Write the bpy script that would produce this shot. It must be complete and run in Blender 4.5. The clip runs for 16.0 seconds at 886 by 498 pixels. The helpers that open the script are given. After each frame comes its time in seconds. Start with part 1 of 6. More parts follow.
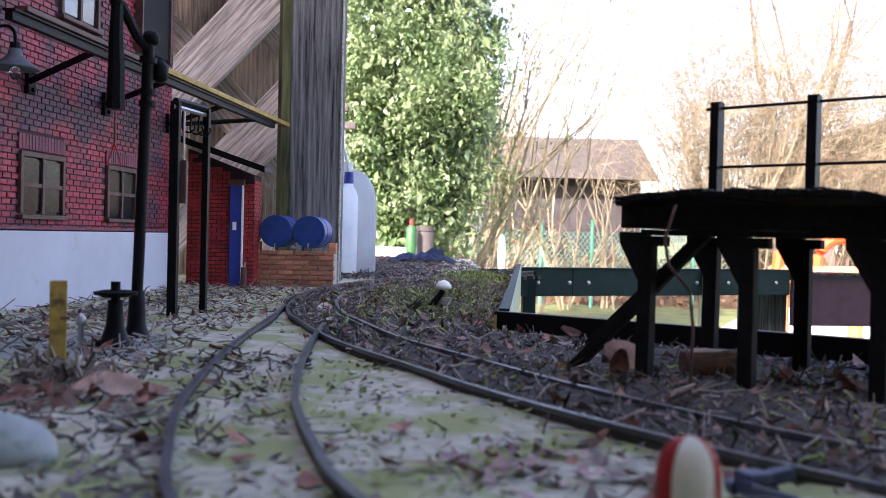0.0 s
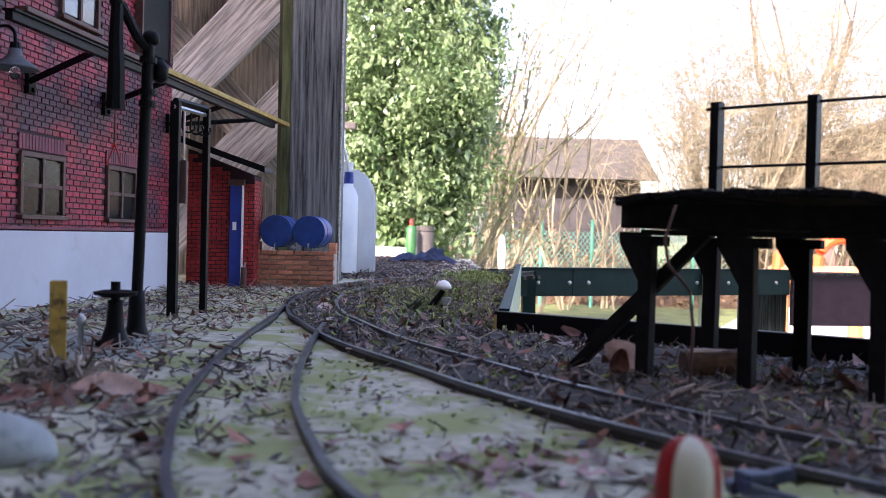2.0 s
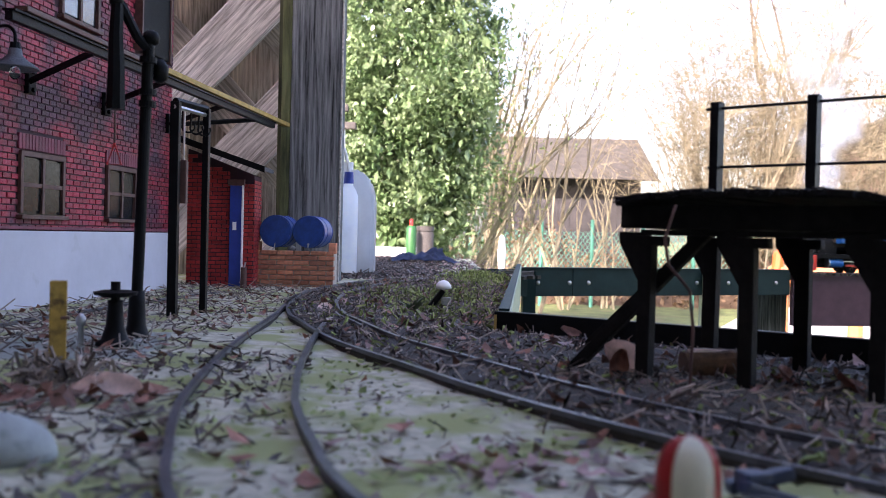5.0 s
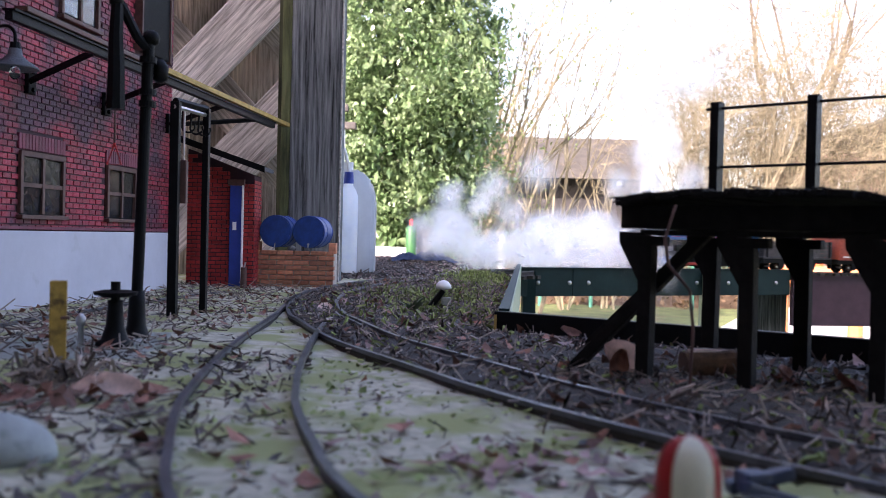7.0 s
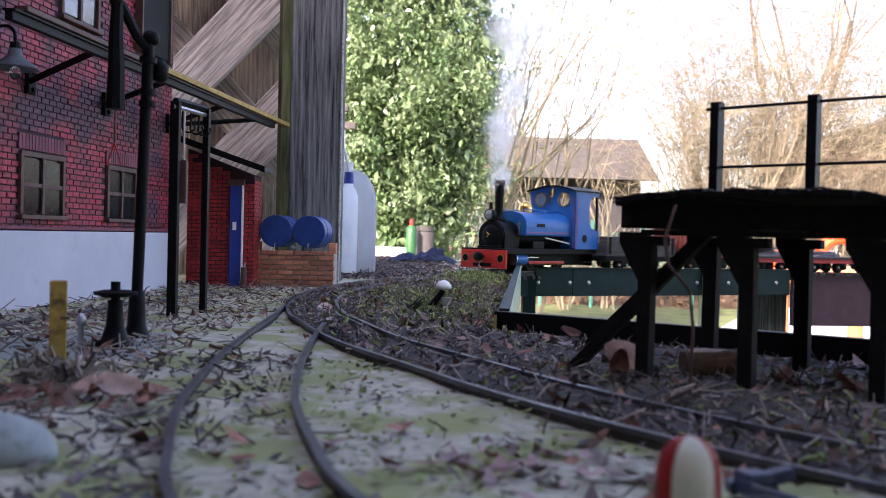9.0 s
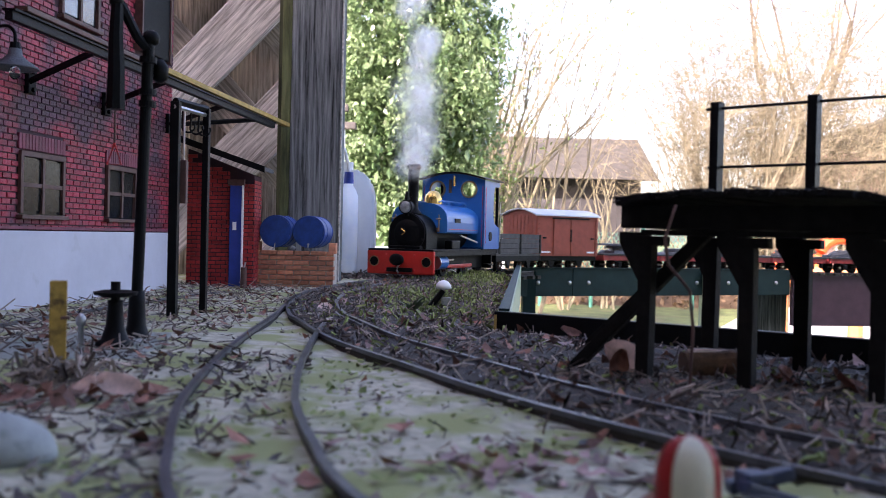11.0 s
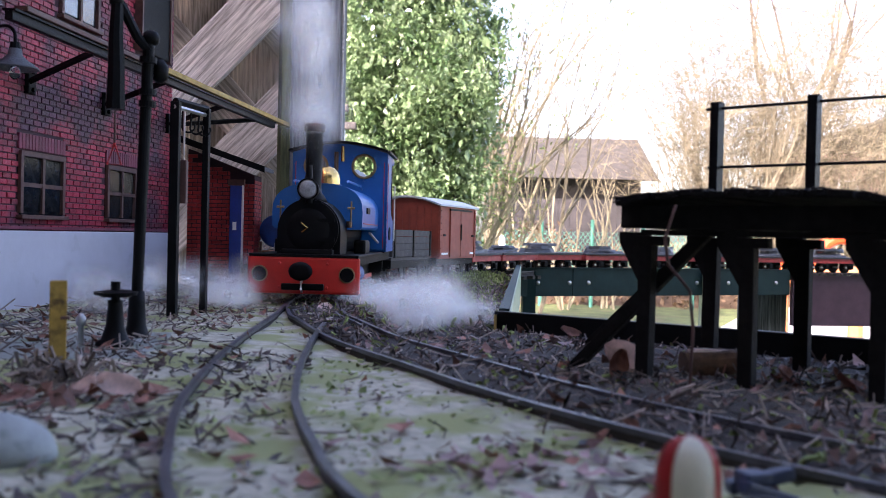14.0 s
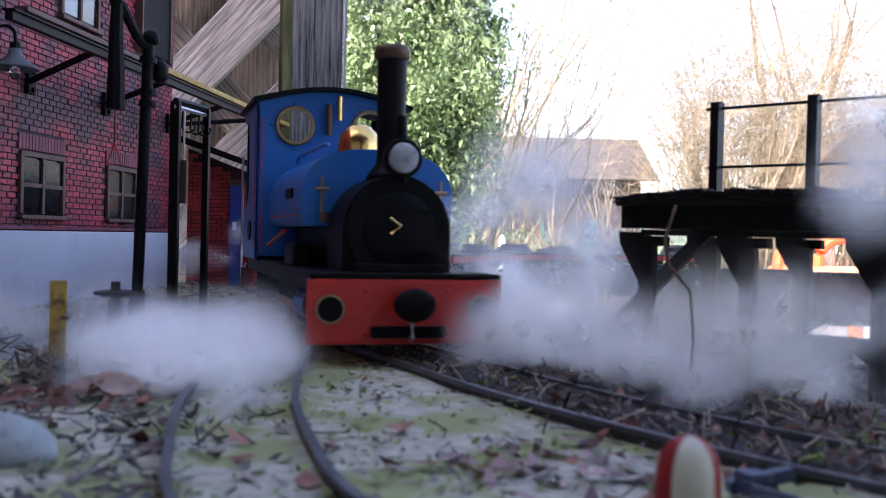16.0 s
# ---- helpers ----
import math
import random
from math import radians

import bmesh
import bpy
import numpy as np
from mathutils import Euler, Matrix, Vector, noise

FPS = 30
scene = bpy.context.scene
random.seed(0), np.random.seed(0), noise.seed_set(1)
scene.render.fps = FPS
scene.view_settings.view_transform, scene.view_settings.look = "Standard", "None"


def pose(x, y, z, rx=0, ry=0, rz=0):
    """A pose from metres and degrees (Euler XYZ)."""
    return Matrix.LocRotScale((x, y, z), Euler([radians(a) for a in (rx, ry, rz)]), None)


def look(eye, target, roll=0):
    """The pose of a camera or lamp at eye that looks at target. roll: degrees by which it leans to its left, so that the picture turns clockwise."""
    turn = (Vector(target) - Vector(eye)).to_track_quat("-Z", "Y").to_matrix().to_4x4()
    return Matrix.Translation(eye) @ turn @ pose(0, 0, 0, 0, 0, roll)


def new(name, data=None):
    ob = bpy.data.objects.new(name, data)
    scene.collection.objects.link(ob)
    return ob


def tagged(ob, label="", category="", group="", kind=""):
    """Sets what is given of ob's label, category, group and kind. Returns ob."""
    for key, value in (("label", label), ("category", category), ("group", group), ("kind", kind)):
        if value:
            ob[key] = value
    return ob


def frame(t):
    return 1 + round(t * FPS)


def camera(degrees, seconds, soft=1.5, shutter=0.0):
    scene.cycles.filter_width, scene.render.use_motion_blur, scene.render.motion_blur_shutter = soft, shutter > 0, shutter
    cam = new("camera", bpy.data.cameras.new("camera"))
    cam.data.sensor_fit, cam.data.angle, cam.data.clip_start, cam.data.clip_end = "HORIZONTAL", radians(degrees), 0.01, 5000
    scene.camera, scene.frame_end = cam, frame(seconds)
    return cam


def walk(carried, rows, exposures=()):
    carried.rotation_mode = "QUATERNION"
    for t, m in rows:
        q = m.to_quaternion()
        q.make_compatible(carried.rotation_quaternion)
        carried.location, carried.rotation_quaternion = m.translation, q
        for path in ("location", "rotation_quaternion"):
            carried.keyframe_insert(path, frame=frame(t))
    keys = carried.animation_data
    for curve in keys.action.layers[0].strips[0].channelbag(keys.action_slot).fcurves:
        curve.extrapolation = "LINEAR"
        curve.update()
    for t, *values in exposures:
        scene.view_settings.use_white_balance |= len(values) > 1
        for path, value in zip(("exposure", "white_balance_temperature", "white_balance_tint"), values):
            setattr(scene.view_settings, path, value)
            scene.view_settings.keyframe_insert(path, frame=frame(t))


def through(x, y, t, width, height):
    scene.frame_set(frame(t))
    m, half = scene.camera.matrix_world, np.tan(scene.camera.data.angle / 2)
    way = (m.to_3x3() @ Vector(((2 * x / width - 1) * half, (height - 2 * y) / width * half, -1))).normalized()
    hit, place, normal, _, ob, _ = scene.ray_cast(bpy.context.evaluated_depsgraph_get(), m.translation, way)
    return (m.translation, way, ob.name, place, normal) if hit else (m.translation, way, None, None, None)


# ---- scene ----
cam = camera(49.5, 16.0, soft=0.8, shutter=0.5)
EYE = (0.0, 0.0, 0.0512)
VIEW = look(EYE, (0.0, 1.0, 0.0512 - math.tan(radians(0.782))), 1.373)
walk(cam, [(0, VIEW), (16, VIEW)], [(0, 2.45, 6750, 28), (9, 2.25, 6750, 28), (12, 2.4, 6700, 29), (16, 2.4, 6400, 28)])
cam.data.dof.use_dof = True
cam.data.dof.focus_distance = 0.85
cam.data.dof.aperture_fstop = 25

# ---- daylight ----
SUN_EL, SUN_AZ = 32, 215
world = bpy.data.worlds.new("world")
scene.world = world
scene.cycles.transparent_max_bounces = 128
world.use_nodes = True
wn = world.node_tree
sky = wn.nodes.new("ShaderNodeTexSky")
sky.sky_type, sky.sun_disc = "NISHITA", False
sky.sun_elevation, sky.sun_rotation = radians(SUN_EL), radians(SUN_AZ)
sky.air_density, sky.dust_density = 1.0, 3.0
wn.nodes["Background"].inputs["Strength"].default_value = 0.15
wn.links.new(sky.outputs[0], wn.nodes["Background"].inputs["Color"])
sun = new("sun", bpy.data.lights.new("sun", "SUN"))
sun.data.energy, sun.data.angle, sun.data.color = 3.3, radians(0.6), (1.0, 0.93, 0.82)
a, e = radians(SUN_AZ), radians(SUN_EL)
SUN_FROM = Vector((math.sin(a) * math.cos(e), math.cos(a) * math.cos(e), math.sin(e)))
sun.matrix_world = look(SUN_FROM * 30, (0, 0, 0))


# ---- materials ----
def mat(name, col, rough=0.6, metal=0.0, var=0.3, size=0.02, bump=0.25, second=None, rand=0.0, island=0.0, spec=0.5, stain=None):
    """A surface with two scales of variation; size: metres of the larger one."""
    m = bpy.data.materials.new(name)
    m.use_nodes = True
    nt = m.node_tree
    b = nt.nodes["Principled BSDF"]
    tc = nt.nodes.new("ShaderNodeTexCoord")
    n1, n2 = nt.nodes.new("ShaderNodeTexNoise"), nt.nodes.new("ShaderNodeTexNoise")
    n1.inputs["Scale"].default_value, n2.inputs["Scale"].default_value = 1 / size, 7 / size
    n1.inputs["Detail"].default_value, n2.inputs["Detail"].default_value = 4, 6
    n2.inputs["Roughness"].default_value = 0.7
    for n in (n1, n2):
        nt.links.new(tc.outputs["Object"], n.inputs["Vector"])
    mix = nt.nodes.new("ShaderNodeMath")
    mix.operation = "MULTIPLY_ADD"
    nt.links.new(n2.outputs["Fac"], mix.inputs[0])
    mix.inputs[1].default_value = 0.5
    nt.links.new(n1.outputs["Fac"], mix.inputs[2])
    ramp = nt.nodes.new("ShaderNodeValToRGB")
    ramp.color_ramp.elements[0].position, ramp.color_ramp.elements[1].position = 0.5, 1.0
    lo = [c * (1 - var) for c in col]
    hi = second or [min(1, c * (1 + var)) for c in col]
    ramp.color_ramp.elements[0].color, ramp.color_ramp.elements[1].color = (*lo, 1), (*hi, 1)
    nt.links.new(mix.outputs[0], ramp.inputs[0])
    out = ramp.outputs[0]
    if stain:
        n3 = nt.nodes.new("ShaderNodeTexNoise")
        n3.inputs["Scale"].default_value, n3.inputs["Detail"].default_value = 1 / stain[1], 5
        nt.links.new(tc.outputs["Object"], n3.inputs["Vector"])
        r3 = nt.nodes.new("ShaderNodeValToRGB")
        r3.color_ramp.elements[0].position, r3.color_ramp.elements[1].position = stain[2], stain[2] + 0.12
        nt.links.new(n3.outputs["Fac"], r3.inputs[0])
        mx = nt.nodes.new("ShaderNodeMix")
        mx.data_type = "RGBA"
        nt.links.new(r3.outputs[0], mx.inputs["Factor"])
        nt.links.new(out, mx.inputs[6])
        mx.inputs[7].default_value = (*stain[0], 1)
        out = mx.outputs[2]
    if rand or island:
        src = nt.nodes.new("ShaderNodeObjectInfo" if rand else "ShaderNodeNewGeometry")
        hsv = nt.nodes.new("ShaderNodeHueSaturation")
        mr = nt.nodes.new("ShaderNodeMapRange")
        k = rand or island
        mr.inputs["To Min"].default_value, mr.inputs["To Max"].default_value = 1 - k, 1 + k
        nt.links.new(src.outputs["Random" if rand else "Random Per Island"], mr.inputs["Value"])
        nt.links.new(mr.outputs[0], hsv.inputs["Value"])
        nt.links.new(out, hsv.inputs["Color"])
        out = hsv.outputs[0]
    nt.links.new(out, b.inputs["Base Color"])
    b.inputs["Roughness"].default_value, b.inputs["Metallic"].default_value = rough, metal
    b.inputs["Specular IOR Level"].default_value = spec
    if bump:
        bp = nt.nodes.new("ShaderNodeBump")
        bp.inputs["Strength"].default_value, bp.inputs["Distance"].default_value = bump, size * 0.08
        nt.links.new(n2.outputs["Fac"], bp.inputs["Height"])
        nt.links.new(bp.outputs[0], b.inputs["Normal"])
    return m


def grain_mat(name, dark, light, size, axis, rough=0.8, rand=0.2, green=None, sharp=False, along=0.08):
    """Weathered wood with its grain along an axis (0, 1, 2) of the object."""
    m = mat(name, light, rough, 0, 0.3, size, 0.5, rand=rand, stain=green)
    nt = m.node_tree
    tc = next(n for n in nt.nodes if n.type == "TEX_COORD")
    mp = nt.nodes.new("ShaderNodeMapping")
    mp.inputs["Scale"].default_value = [along if i == axis else 1 for i in range(3)]
    nt.links.new(tc.outputs["Object"], mp.inputs["Vector"])
    noises = [n for n in nt.nodes if n.type == "TEX_NOISE"]
    for n in noises[:2]:
        nt.links.new(mp.outputs[0], n.inputs["Vector"])
    ramp = next(n for n in nt.nodes if n.type == "VALTORGB")
    ramp.color_ramp.elements[0].color = (*dark, 1)
    if sharp:
        # dry wood: thin open grain lines, little in between
        ramp.color_ramp.elements[0].position, ramp.color_ramp.elements[1].position = 0.54, 0.94
        noises[1].inputs["Scale"].default_value = 4.5 / size
        noises[1].inputs["Roughness"].default_value = 0.8
        bp = next(n for n in nt.nodes if n.type == "BUMP")
        bp.inputs["Strength"].default_value, bp.inputs["Distance"].default_value = 0.9, 0.0012
    return m


def leaf_mat(name, col, col2, rough=0.35, through=0.3):
    m = mat(name, col, rough, 0, 0.3, 0.3, 0, second=col2, island=0.45)
    nt = m.node_tree
    b = nt.nodes["Principled BSDF"]
    tl = nt.nodes.new("ShaderNodeBsdfTranslucent")
    mx = nt.nodes.new("ShaderNodeMixShader")
    mx.inputs[0].default_value = through
    src = b.inputs["Base Color"].links[0].from_socket
    nt.links.new(src, tl.inputs["Color"])
    nt.links.new(b.outputs[0], mx.inputs[1])
    nt.links.new(tl.outputs[0], mx.inputs[2])
    nt.links.new(mx.outputs[0], nt.nodes["Material Output"].inputs["Surface"])
    return m


M = {
    "board": mat("mossy_concrete", (0.44, 0.415, 0.32), 0.95, 0, 0.36, 0.005, 1.0, stain=((0.29, 0.31, 0.13), 0.03, 0.46)),
    "slab": mat("pale_concrete", (0.26, 0.28, 0.25), 0.9, 0, 0.2, 0.02, 0.4, stain=((0.14, 0.18, 0.1), 0.03, 0.55)),
    "litter": mat("dry_litter", (0.080, 0.058, 0.050), 0.5, 0, 0.5, 0.004, 0.3, island=0.95),
    "litter_pale": mat("pale_litter", (0.27, 0.215, 0.18), 0.7, 0, 0.35, 0.006, 0.2, island=0.7),
    "dead_leaf": mat("dead_leaf", (0.21, 0.088, 0.058), 0.7, 0, 0.45, 0.006, 0.5, island=0.5),
    "pink_leaf": mat("pale_leaf", (0.70, 0.53, 0.47), 0.7, 0, 0.35, 0.006, 0.4, island=0.35),
    "log": mat("log_end", (0.11, 0.055, 0.028), 0.85, 0, 0.6, 0.004, 0.8),
    "soil": mat("damp_soil", (0.030, 0.024, 0.021), 0.9, 0, 0.6, 0.006, 1.0),
    "moss": mat("moss", (0.22, 0.27, 0.09), 0.95, 0, 0.4, 0.006, 0.6, island=0.5),
    "stone_chip": mat("stone_chip", (0.2, 0.21, 0.22), 0.8, 0, 0.3, 0.005, 0.4, island=0.5),
    "rail": mat("rail_steel", (0.085, 0.085, 0.098), 0.42, 0.6, 0.4, 0.008, 0.25),
    "sleeper": mat("sleeper", (0.04, 0.035, 0.03), 0.85, 0, 0.4, 0.01, 0.4),
    "brick": mat("red_brick_paint", (0.29, 0.012, 0.034), 0.5, 0, 0.5, 0.03, 0.35, island=0.35, stain=((0.062, 0.013, 0.036), 0.055, 0.47)),
    "brick_piece": mat("red_brick_piece", (0.17, 0.03, 0.055), 0.6, 0, 0.35, 0.012, 0.35, rand=0.3),
    "joint": mat("dark_joint", (0.034, 0.010, 0.018), 0.8, 0, 0.3, 0.01, 0.2),
    "annex_brick": mat("annex_brick", (0.36, 0.025, 0.025), 0.6, 0, 0.35, 0.01, 0.3, island=0.25),
    "plinth": mat("white_plinth", (0.50, 0.50, 0.56), 0.7, 0, 0.08, 0.05, 0.08, stain=((0.36, 0.36, 0.38), 0.03, 0.66)),
    "frame": mat("brown_frame", (0.095, 0.042, 0.034), 0.6, 0, 0.35, 0.005, 0.3),
    "black": mat("black_metal", (0.004, 0.0042, 0.005), 0.5, 0, 0.4, 0.01, 0.2, spec=0.12),
    "black_wood": mat("black_timber", (0.0075, 0.0065, 0.006), 0.8, 0, 0.6, 0.005, 0.7, spec=0.15),
    "yellow": mat("yellow_wood", (0.42, 0.28, 0.07), 0.7, 0, 0.3, 0.01, 0.4, stain=((0.07, 0.04, 0.015), 0.007, 0.9)),
    "stake_yellow": mat("stained_yellow_wood", (0.40, 0.25, 0.05), 0.75, 0, 0.4, 0.006, 0.5, stain=((0.06, 0.032, 0.012), 0.009, 0.53)),
    # rust colour, darkened to include the shadow under the rail head
    "rust": mat("rusty_shaded_web", (0.030, 0.024, 0.022), 0.8, 0, 0.4, 0.006, 0.4),
    "weed": leaf_mat("weed_leaf", (0.03, 0.06, 0.02), (0.10, 0.13, 0.05), 0.4, 0.2),
    "blue_drum": mat("blue_drum", (0.008, 0.052, 0.24), 0.4, 0, 0.35, 0.008, 0.2),
    "blue_paint": mat("blue_paint", (0.012, 0.125, 0.40), 0.33, 0, 0.08, 0.02, 0.03, spec=0.3),
    "door_blue": mat("door_blue", (0.015, 0.045, 0.30), 0.5, 0, 0.2, 0.01, 0.1),
    "red_paint": mat("red_paint", (0.52, 0.022, 0.014), 0.4, 0, 0.15, 0.01, 0.06),
    "wagon_red": mat("wagon_red", (0.30, 0.055, 0.03), 0.6, 0, 0.2, 0.01, 0.1),
    "flat_red": mat("flat_red", (0.34, 0.03, 0.028), 0.55, 0, 0.35, 0.008, 0.2),
    "wagon_grey": mat("wagon_grey", (0.062, 0.056, 0.054), 0.75, 0, 0.35, 0.008, 0.3),
    "roof_grey": mat("pale_roof", (0.55, 0.57, 0.60), 0.55, 0, 0.1, 0.02, 0.08),
    "slate": mat("slate", (0.055, 0.058, 0.066), 0.5, 0, 0.35, 0.008, 0.6, rand=0.45),
    "brass": mat("brass", (0.75, 0.48, 0.16), 0.22, 1, 0.12, 0.01, 0.03),
    "dull_brass": mat("dull_brass", (0.30, 0.21, 0.11), 0.45, 0.8, 0.3, 0.004, 0.1),
    "mauve_leaf": mat("mauve_leaf", (0.30, 0.19, 0.18), 0.7, 0, 0.35, 0.006, 0.4, island=0.5),
    "copper": mat("copper", (0.12, 0.075, 0.055), 0.55, 0.9, 0.35, 0.006, 0.15),
    "steel": mat("steel", (0.55, 0.55, 0.55), 0.3, 1, 0.15, 0.01, 0.05),
    "lens": mat("lamp_lens", (0.30, 0.31, 0.32), 0.15, 0, 0.5, 0.008, 0.1),
    "white": mat("white_plastic", (0.82, 0.83, 0.84), 0.45, 0, 0.06, 0.02, 0.05),
    "milky": leaf_mat("milky_plastic", (0.80, 0.83, 0.88), (0.88, 0.90, 0.93), 0.4, 0.75),
    "cream": mat("cream_paint", (0.60, 0.55, 0.42), 0.5, 0, 0.12, 0.006, 0.1),
    "red_ball": mat("red_ball", (0.55, 0.03, 0.03), 0.4, 0, 0.12, 0.006, 0.1),
    "dark_blue": mat("dark_blue_plastic", (0.014, 0.024, 0.06), 0.4, 0, 0.3, 0.005, 0.2),
    "pebble": mat("pebble", (0.26, 0.285, 0.28), 0.7, 0, 0.2, 0.008, 0.2, stain=((0.16, 0.185, 0.17), 0.006, 0.6)),
    "green_panel": mat("dark_green_panel", (0.008, 0.026, 0.026), 0.6, 0, 0.25, 0.03, 0.06, spec=0.2),
    # pale green: on the end wall its reflection is put into the colour
    "green_inner": mat("pale_green_inner", (0.30, 0.40, 0.28), 0.5, 0, 0.2, 0.03, 0.1),
    "purple": mat("maroon_panel", (0.055, 0.026, 0.04), 0.6, 0, 0.2, 0.02, 0.1),
    "orange": mat("orange_plastic", (0.75, 0.11, 0.03), 0.4, 0, 0.08, 0.1, 0.02),
    "orange_pale": mat("peach_plastic", (0.70, 0.26, 0.11), 0.4, 0, 0.08, 0.1, 0.02),
    "cloth": mat("blue_cloth", (0.05, 0.075, 0.16), 0.9, 0, 0.3, 0.01, 0.4),
    "terracotta": mat("bunker_brick", (0.44, 0.185, 0.11), 0.85, 0, 0.4, 0.006, 0.6, rand=0.4),
    "mortar": mat("mortar", (0.46, 0.40, 0.34), 0.9, 0, 0.25, 0.006, 0.4),
    "grass": mat("lawn", (0.115, 0.14, 0.045), 0.95, 0, 0.45, 0.25, 0.3, stain=((0.15, 0.125, 0.06), 0.5, 0.56)),
    "path": mat("pale_path", (0.60, 0.58, 0.55), 0.9, 0, 0.1, 0.5, 0.2),
    "holly": leaf_mat("holly_leaf", (0.065, 0.15, 0.045), (0.27, 0.37, 0.20), 0.16, 0.3),
    "ivy": leaf_mat("pale_leaf_spray", (0.16, 0.24, 0.06), (0.3, 0.36, 0.12), 0.5, 0.4),
    "brown_leaf": leaf_mat("fallen_leaf", (0.10, 0.058, 0.032), (0.23, 0.15, 0.085), 0.7, 0.2),
    "bark": mat("pale_bark", (0.27, 0.235, 0.15), 0.9, 0, 0.25, 0.2, 0.4, island=0.3),
    "bark_grey": mat("grey_bark", (0.12, 0.10, 0.08), 0.9, 0, 0.25, 0.2, 0.4, island=0.3),
    "twig": mat("golden_twig", (0.185, 0.16, 0.108), 0.9, 0, 0.3, 0.3, 0.2, island=0.45),
    "shed": mat("dark_shed_boards", (0.04, 0.038, 0.042), 0.8, 0, 0.3, 0.4, 0.3, rand=0.25),
    "shed_roof": mat("felt_roof", (0.062, 0.055, 0.047), 0.95, 0, 0.4, 0.2, 0.4),
    "house": mat("house_brick", (0.17, 0.095, 0.085), 0.9, 0, 0.2, 0.5, 0.2),
    "mesh_green": mat("green_wire", (0.05, 0.22, 0.16), 0.6, 0, 0.2, 0.1, 0),
    "bin_green": mat("green_paint", (0.02, 0.11, 0.03), 0.5, 0, 0.15, 0.1, 0.05),
    "door_green": mat("door_green", (0.01, 0.07, 0.05), 0.5, 0, 0.2, 0.01, 0.1),
    "pole_wood": grain_mat("pole_wood", (0.16, 0.12, 0.08), (0.3, 0.24, 0.18), 0.01, 2),
    "oak": grain_mat("weathered_board", (0.24, 0.21, 0.185), (0.66, 0.61, 0.58), 0.0026, 0, 0.85, 0.2, sharp=True, along=0.06),
    "oak_brown": grain_mat("brown_backing", (0.23, 0.185, 0.145), (0.58, 0.50, 0.41), 0.0028, 0, 0.9, 0.25, sharp=True, along=0.06),
    "post": grain_mat("old_post", (0.004, 0.005, 0.007), (0.22, 0.23, 0.235), 0.0034, 2, 0.9, 0, ((0.085, 0.10, 0.05), 0.06, 0.62), True, 0.04),
    "post_bright": grain_mat("bright_algae", (0.035, 0.042, 0.014), (0.15, 0.16, 0.065), 0.008, 2, 0.9, 0, sharp=True),
    "post_green": grain_mat("algae_post", (0.02, 0.022, 0.010), (0.10, 0.10, 0.048), 0.01, 2, 0.9, 0, sharp=True),
    # for the added unseen blockers: pale one bounces light, dark one absorbs it
    "bounce_wall": mat("pale_bounce", (0.62, 0.60, 0.56), 0.9, 0, 0.12, 0.6, 0.2),
    "blocker_dark": mat("light_blocker", (0.10, 0.09, 0.08), 0.9, 0, 0.2, 0.3, 0.2),
}


def glass_mat(name, col, rough):
    m = bpy.data.materials.new(name)
    m.use_nodes = True
    b = m.node_tree.nodes["Principled BSDF"]
    b.inputs["Base Color"].default_value = (*col, 1)
    b.inputs["Roughness"].default_value, b.inputs["IOR"].default_value = rough, 1.45
    b.inputs["Transmission Weight"].default_value = 1.0
    return m


M["glass"] = glass_mat("window_glass", (0.9, 0.95, 0.95), 0.03)
# same glass as pane, lighter and shinier to force the upper window's sky reflection
M["reflective_pane"] = mat("reflective_pane", (0.03, 0.033, 0.036), 0.06, 0, 0.4, 0.01, 0.03, spec=1.0)
M["pane"] = mat("dark_pane", (0.012, 0.013, 0.014), 0.12, 0, 0.4, 0.01, 0.05, spec=0.10)


# ---- shape helpers ----
def part(name, bm, material, parent=None, label="", m=None, smooth=False):
    me = bpy.data.meshes.new(name)
    bm.to_mesh(me)
    bm.free()
    me.materials.append(M[material])
    if smooth:
        me.polygons.foreach_set("use_smooth", [True] * len(me.polygons))
    ob = new(name, me)
    if parent:
        ob.parent = parent
    if m is not None:
        ob.matrix_basis = m
    return tagged(ob, label)


def thing(name, label, category, m=None, group="", kind=""):
    ob = new(name)
    ob.empty_display_size = 0.01
    if m is not None:
        ob.matrix_basis = m
    return tagged(ob, label, category, group, kind)


def box(bm, c, s, bevel=0.0, m=None):
    r = bmesh.ops.create_cube(bm, size=1, matrix=Matrix.Translation(c) @ Matrix.Diagonal((*s, 1)))
    vs = r["verts"]
    if bevel:
        es = list({e for v in vs for e in v.link_edges})
        out = bmesh.ops.bevel(bm, geom=es, offset=bevel, segments=2, affect="EDGES", profile=0.6)
        vs = list({v for f in out["faces"] for v in f.verts} | {v for v in vs if v.is_valid})
    if m is not None:
        bmesh.ops.transform(bm, matrix=m, verts=vs)
    return bm


def B(c, s, bevel=0.0, m=None):
    return box(bmesh.new(), c, s, bevel, m)


def rod(bm, p, q, r, r2=None, seg=10, caps=True):
    p, q = Vector(p), Vector(q)
    d = q - p
    m = Matrix.Translation((p + q) / 2) @ d.to_track_quat("Z", "Y").to_matrix().to_4x4()
    bmesh.ops.create_cone(bm, cap_ends=caps, segments=seg, radius1=r, radius2=r if r2 is None else r2, depth=d.length, matrix=m)
    return bm


def R(p, q, r, r2=None, seg=10):
    return rod(bmesh.new(), p, q, r, r2, seg)


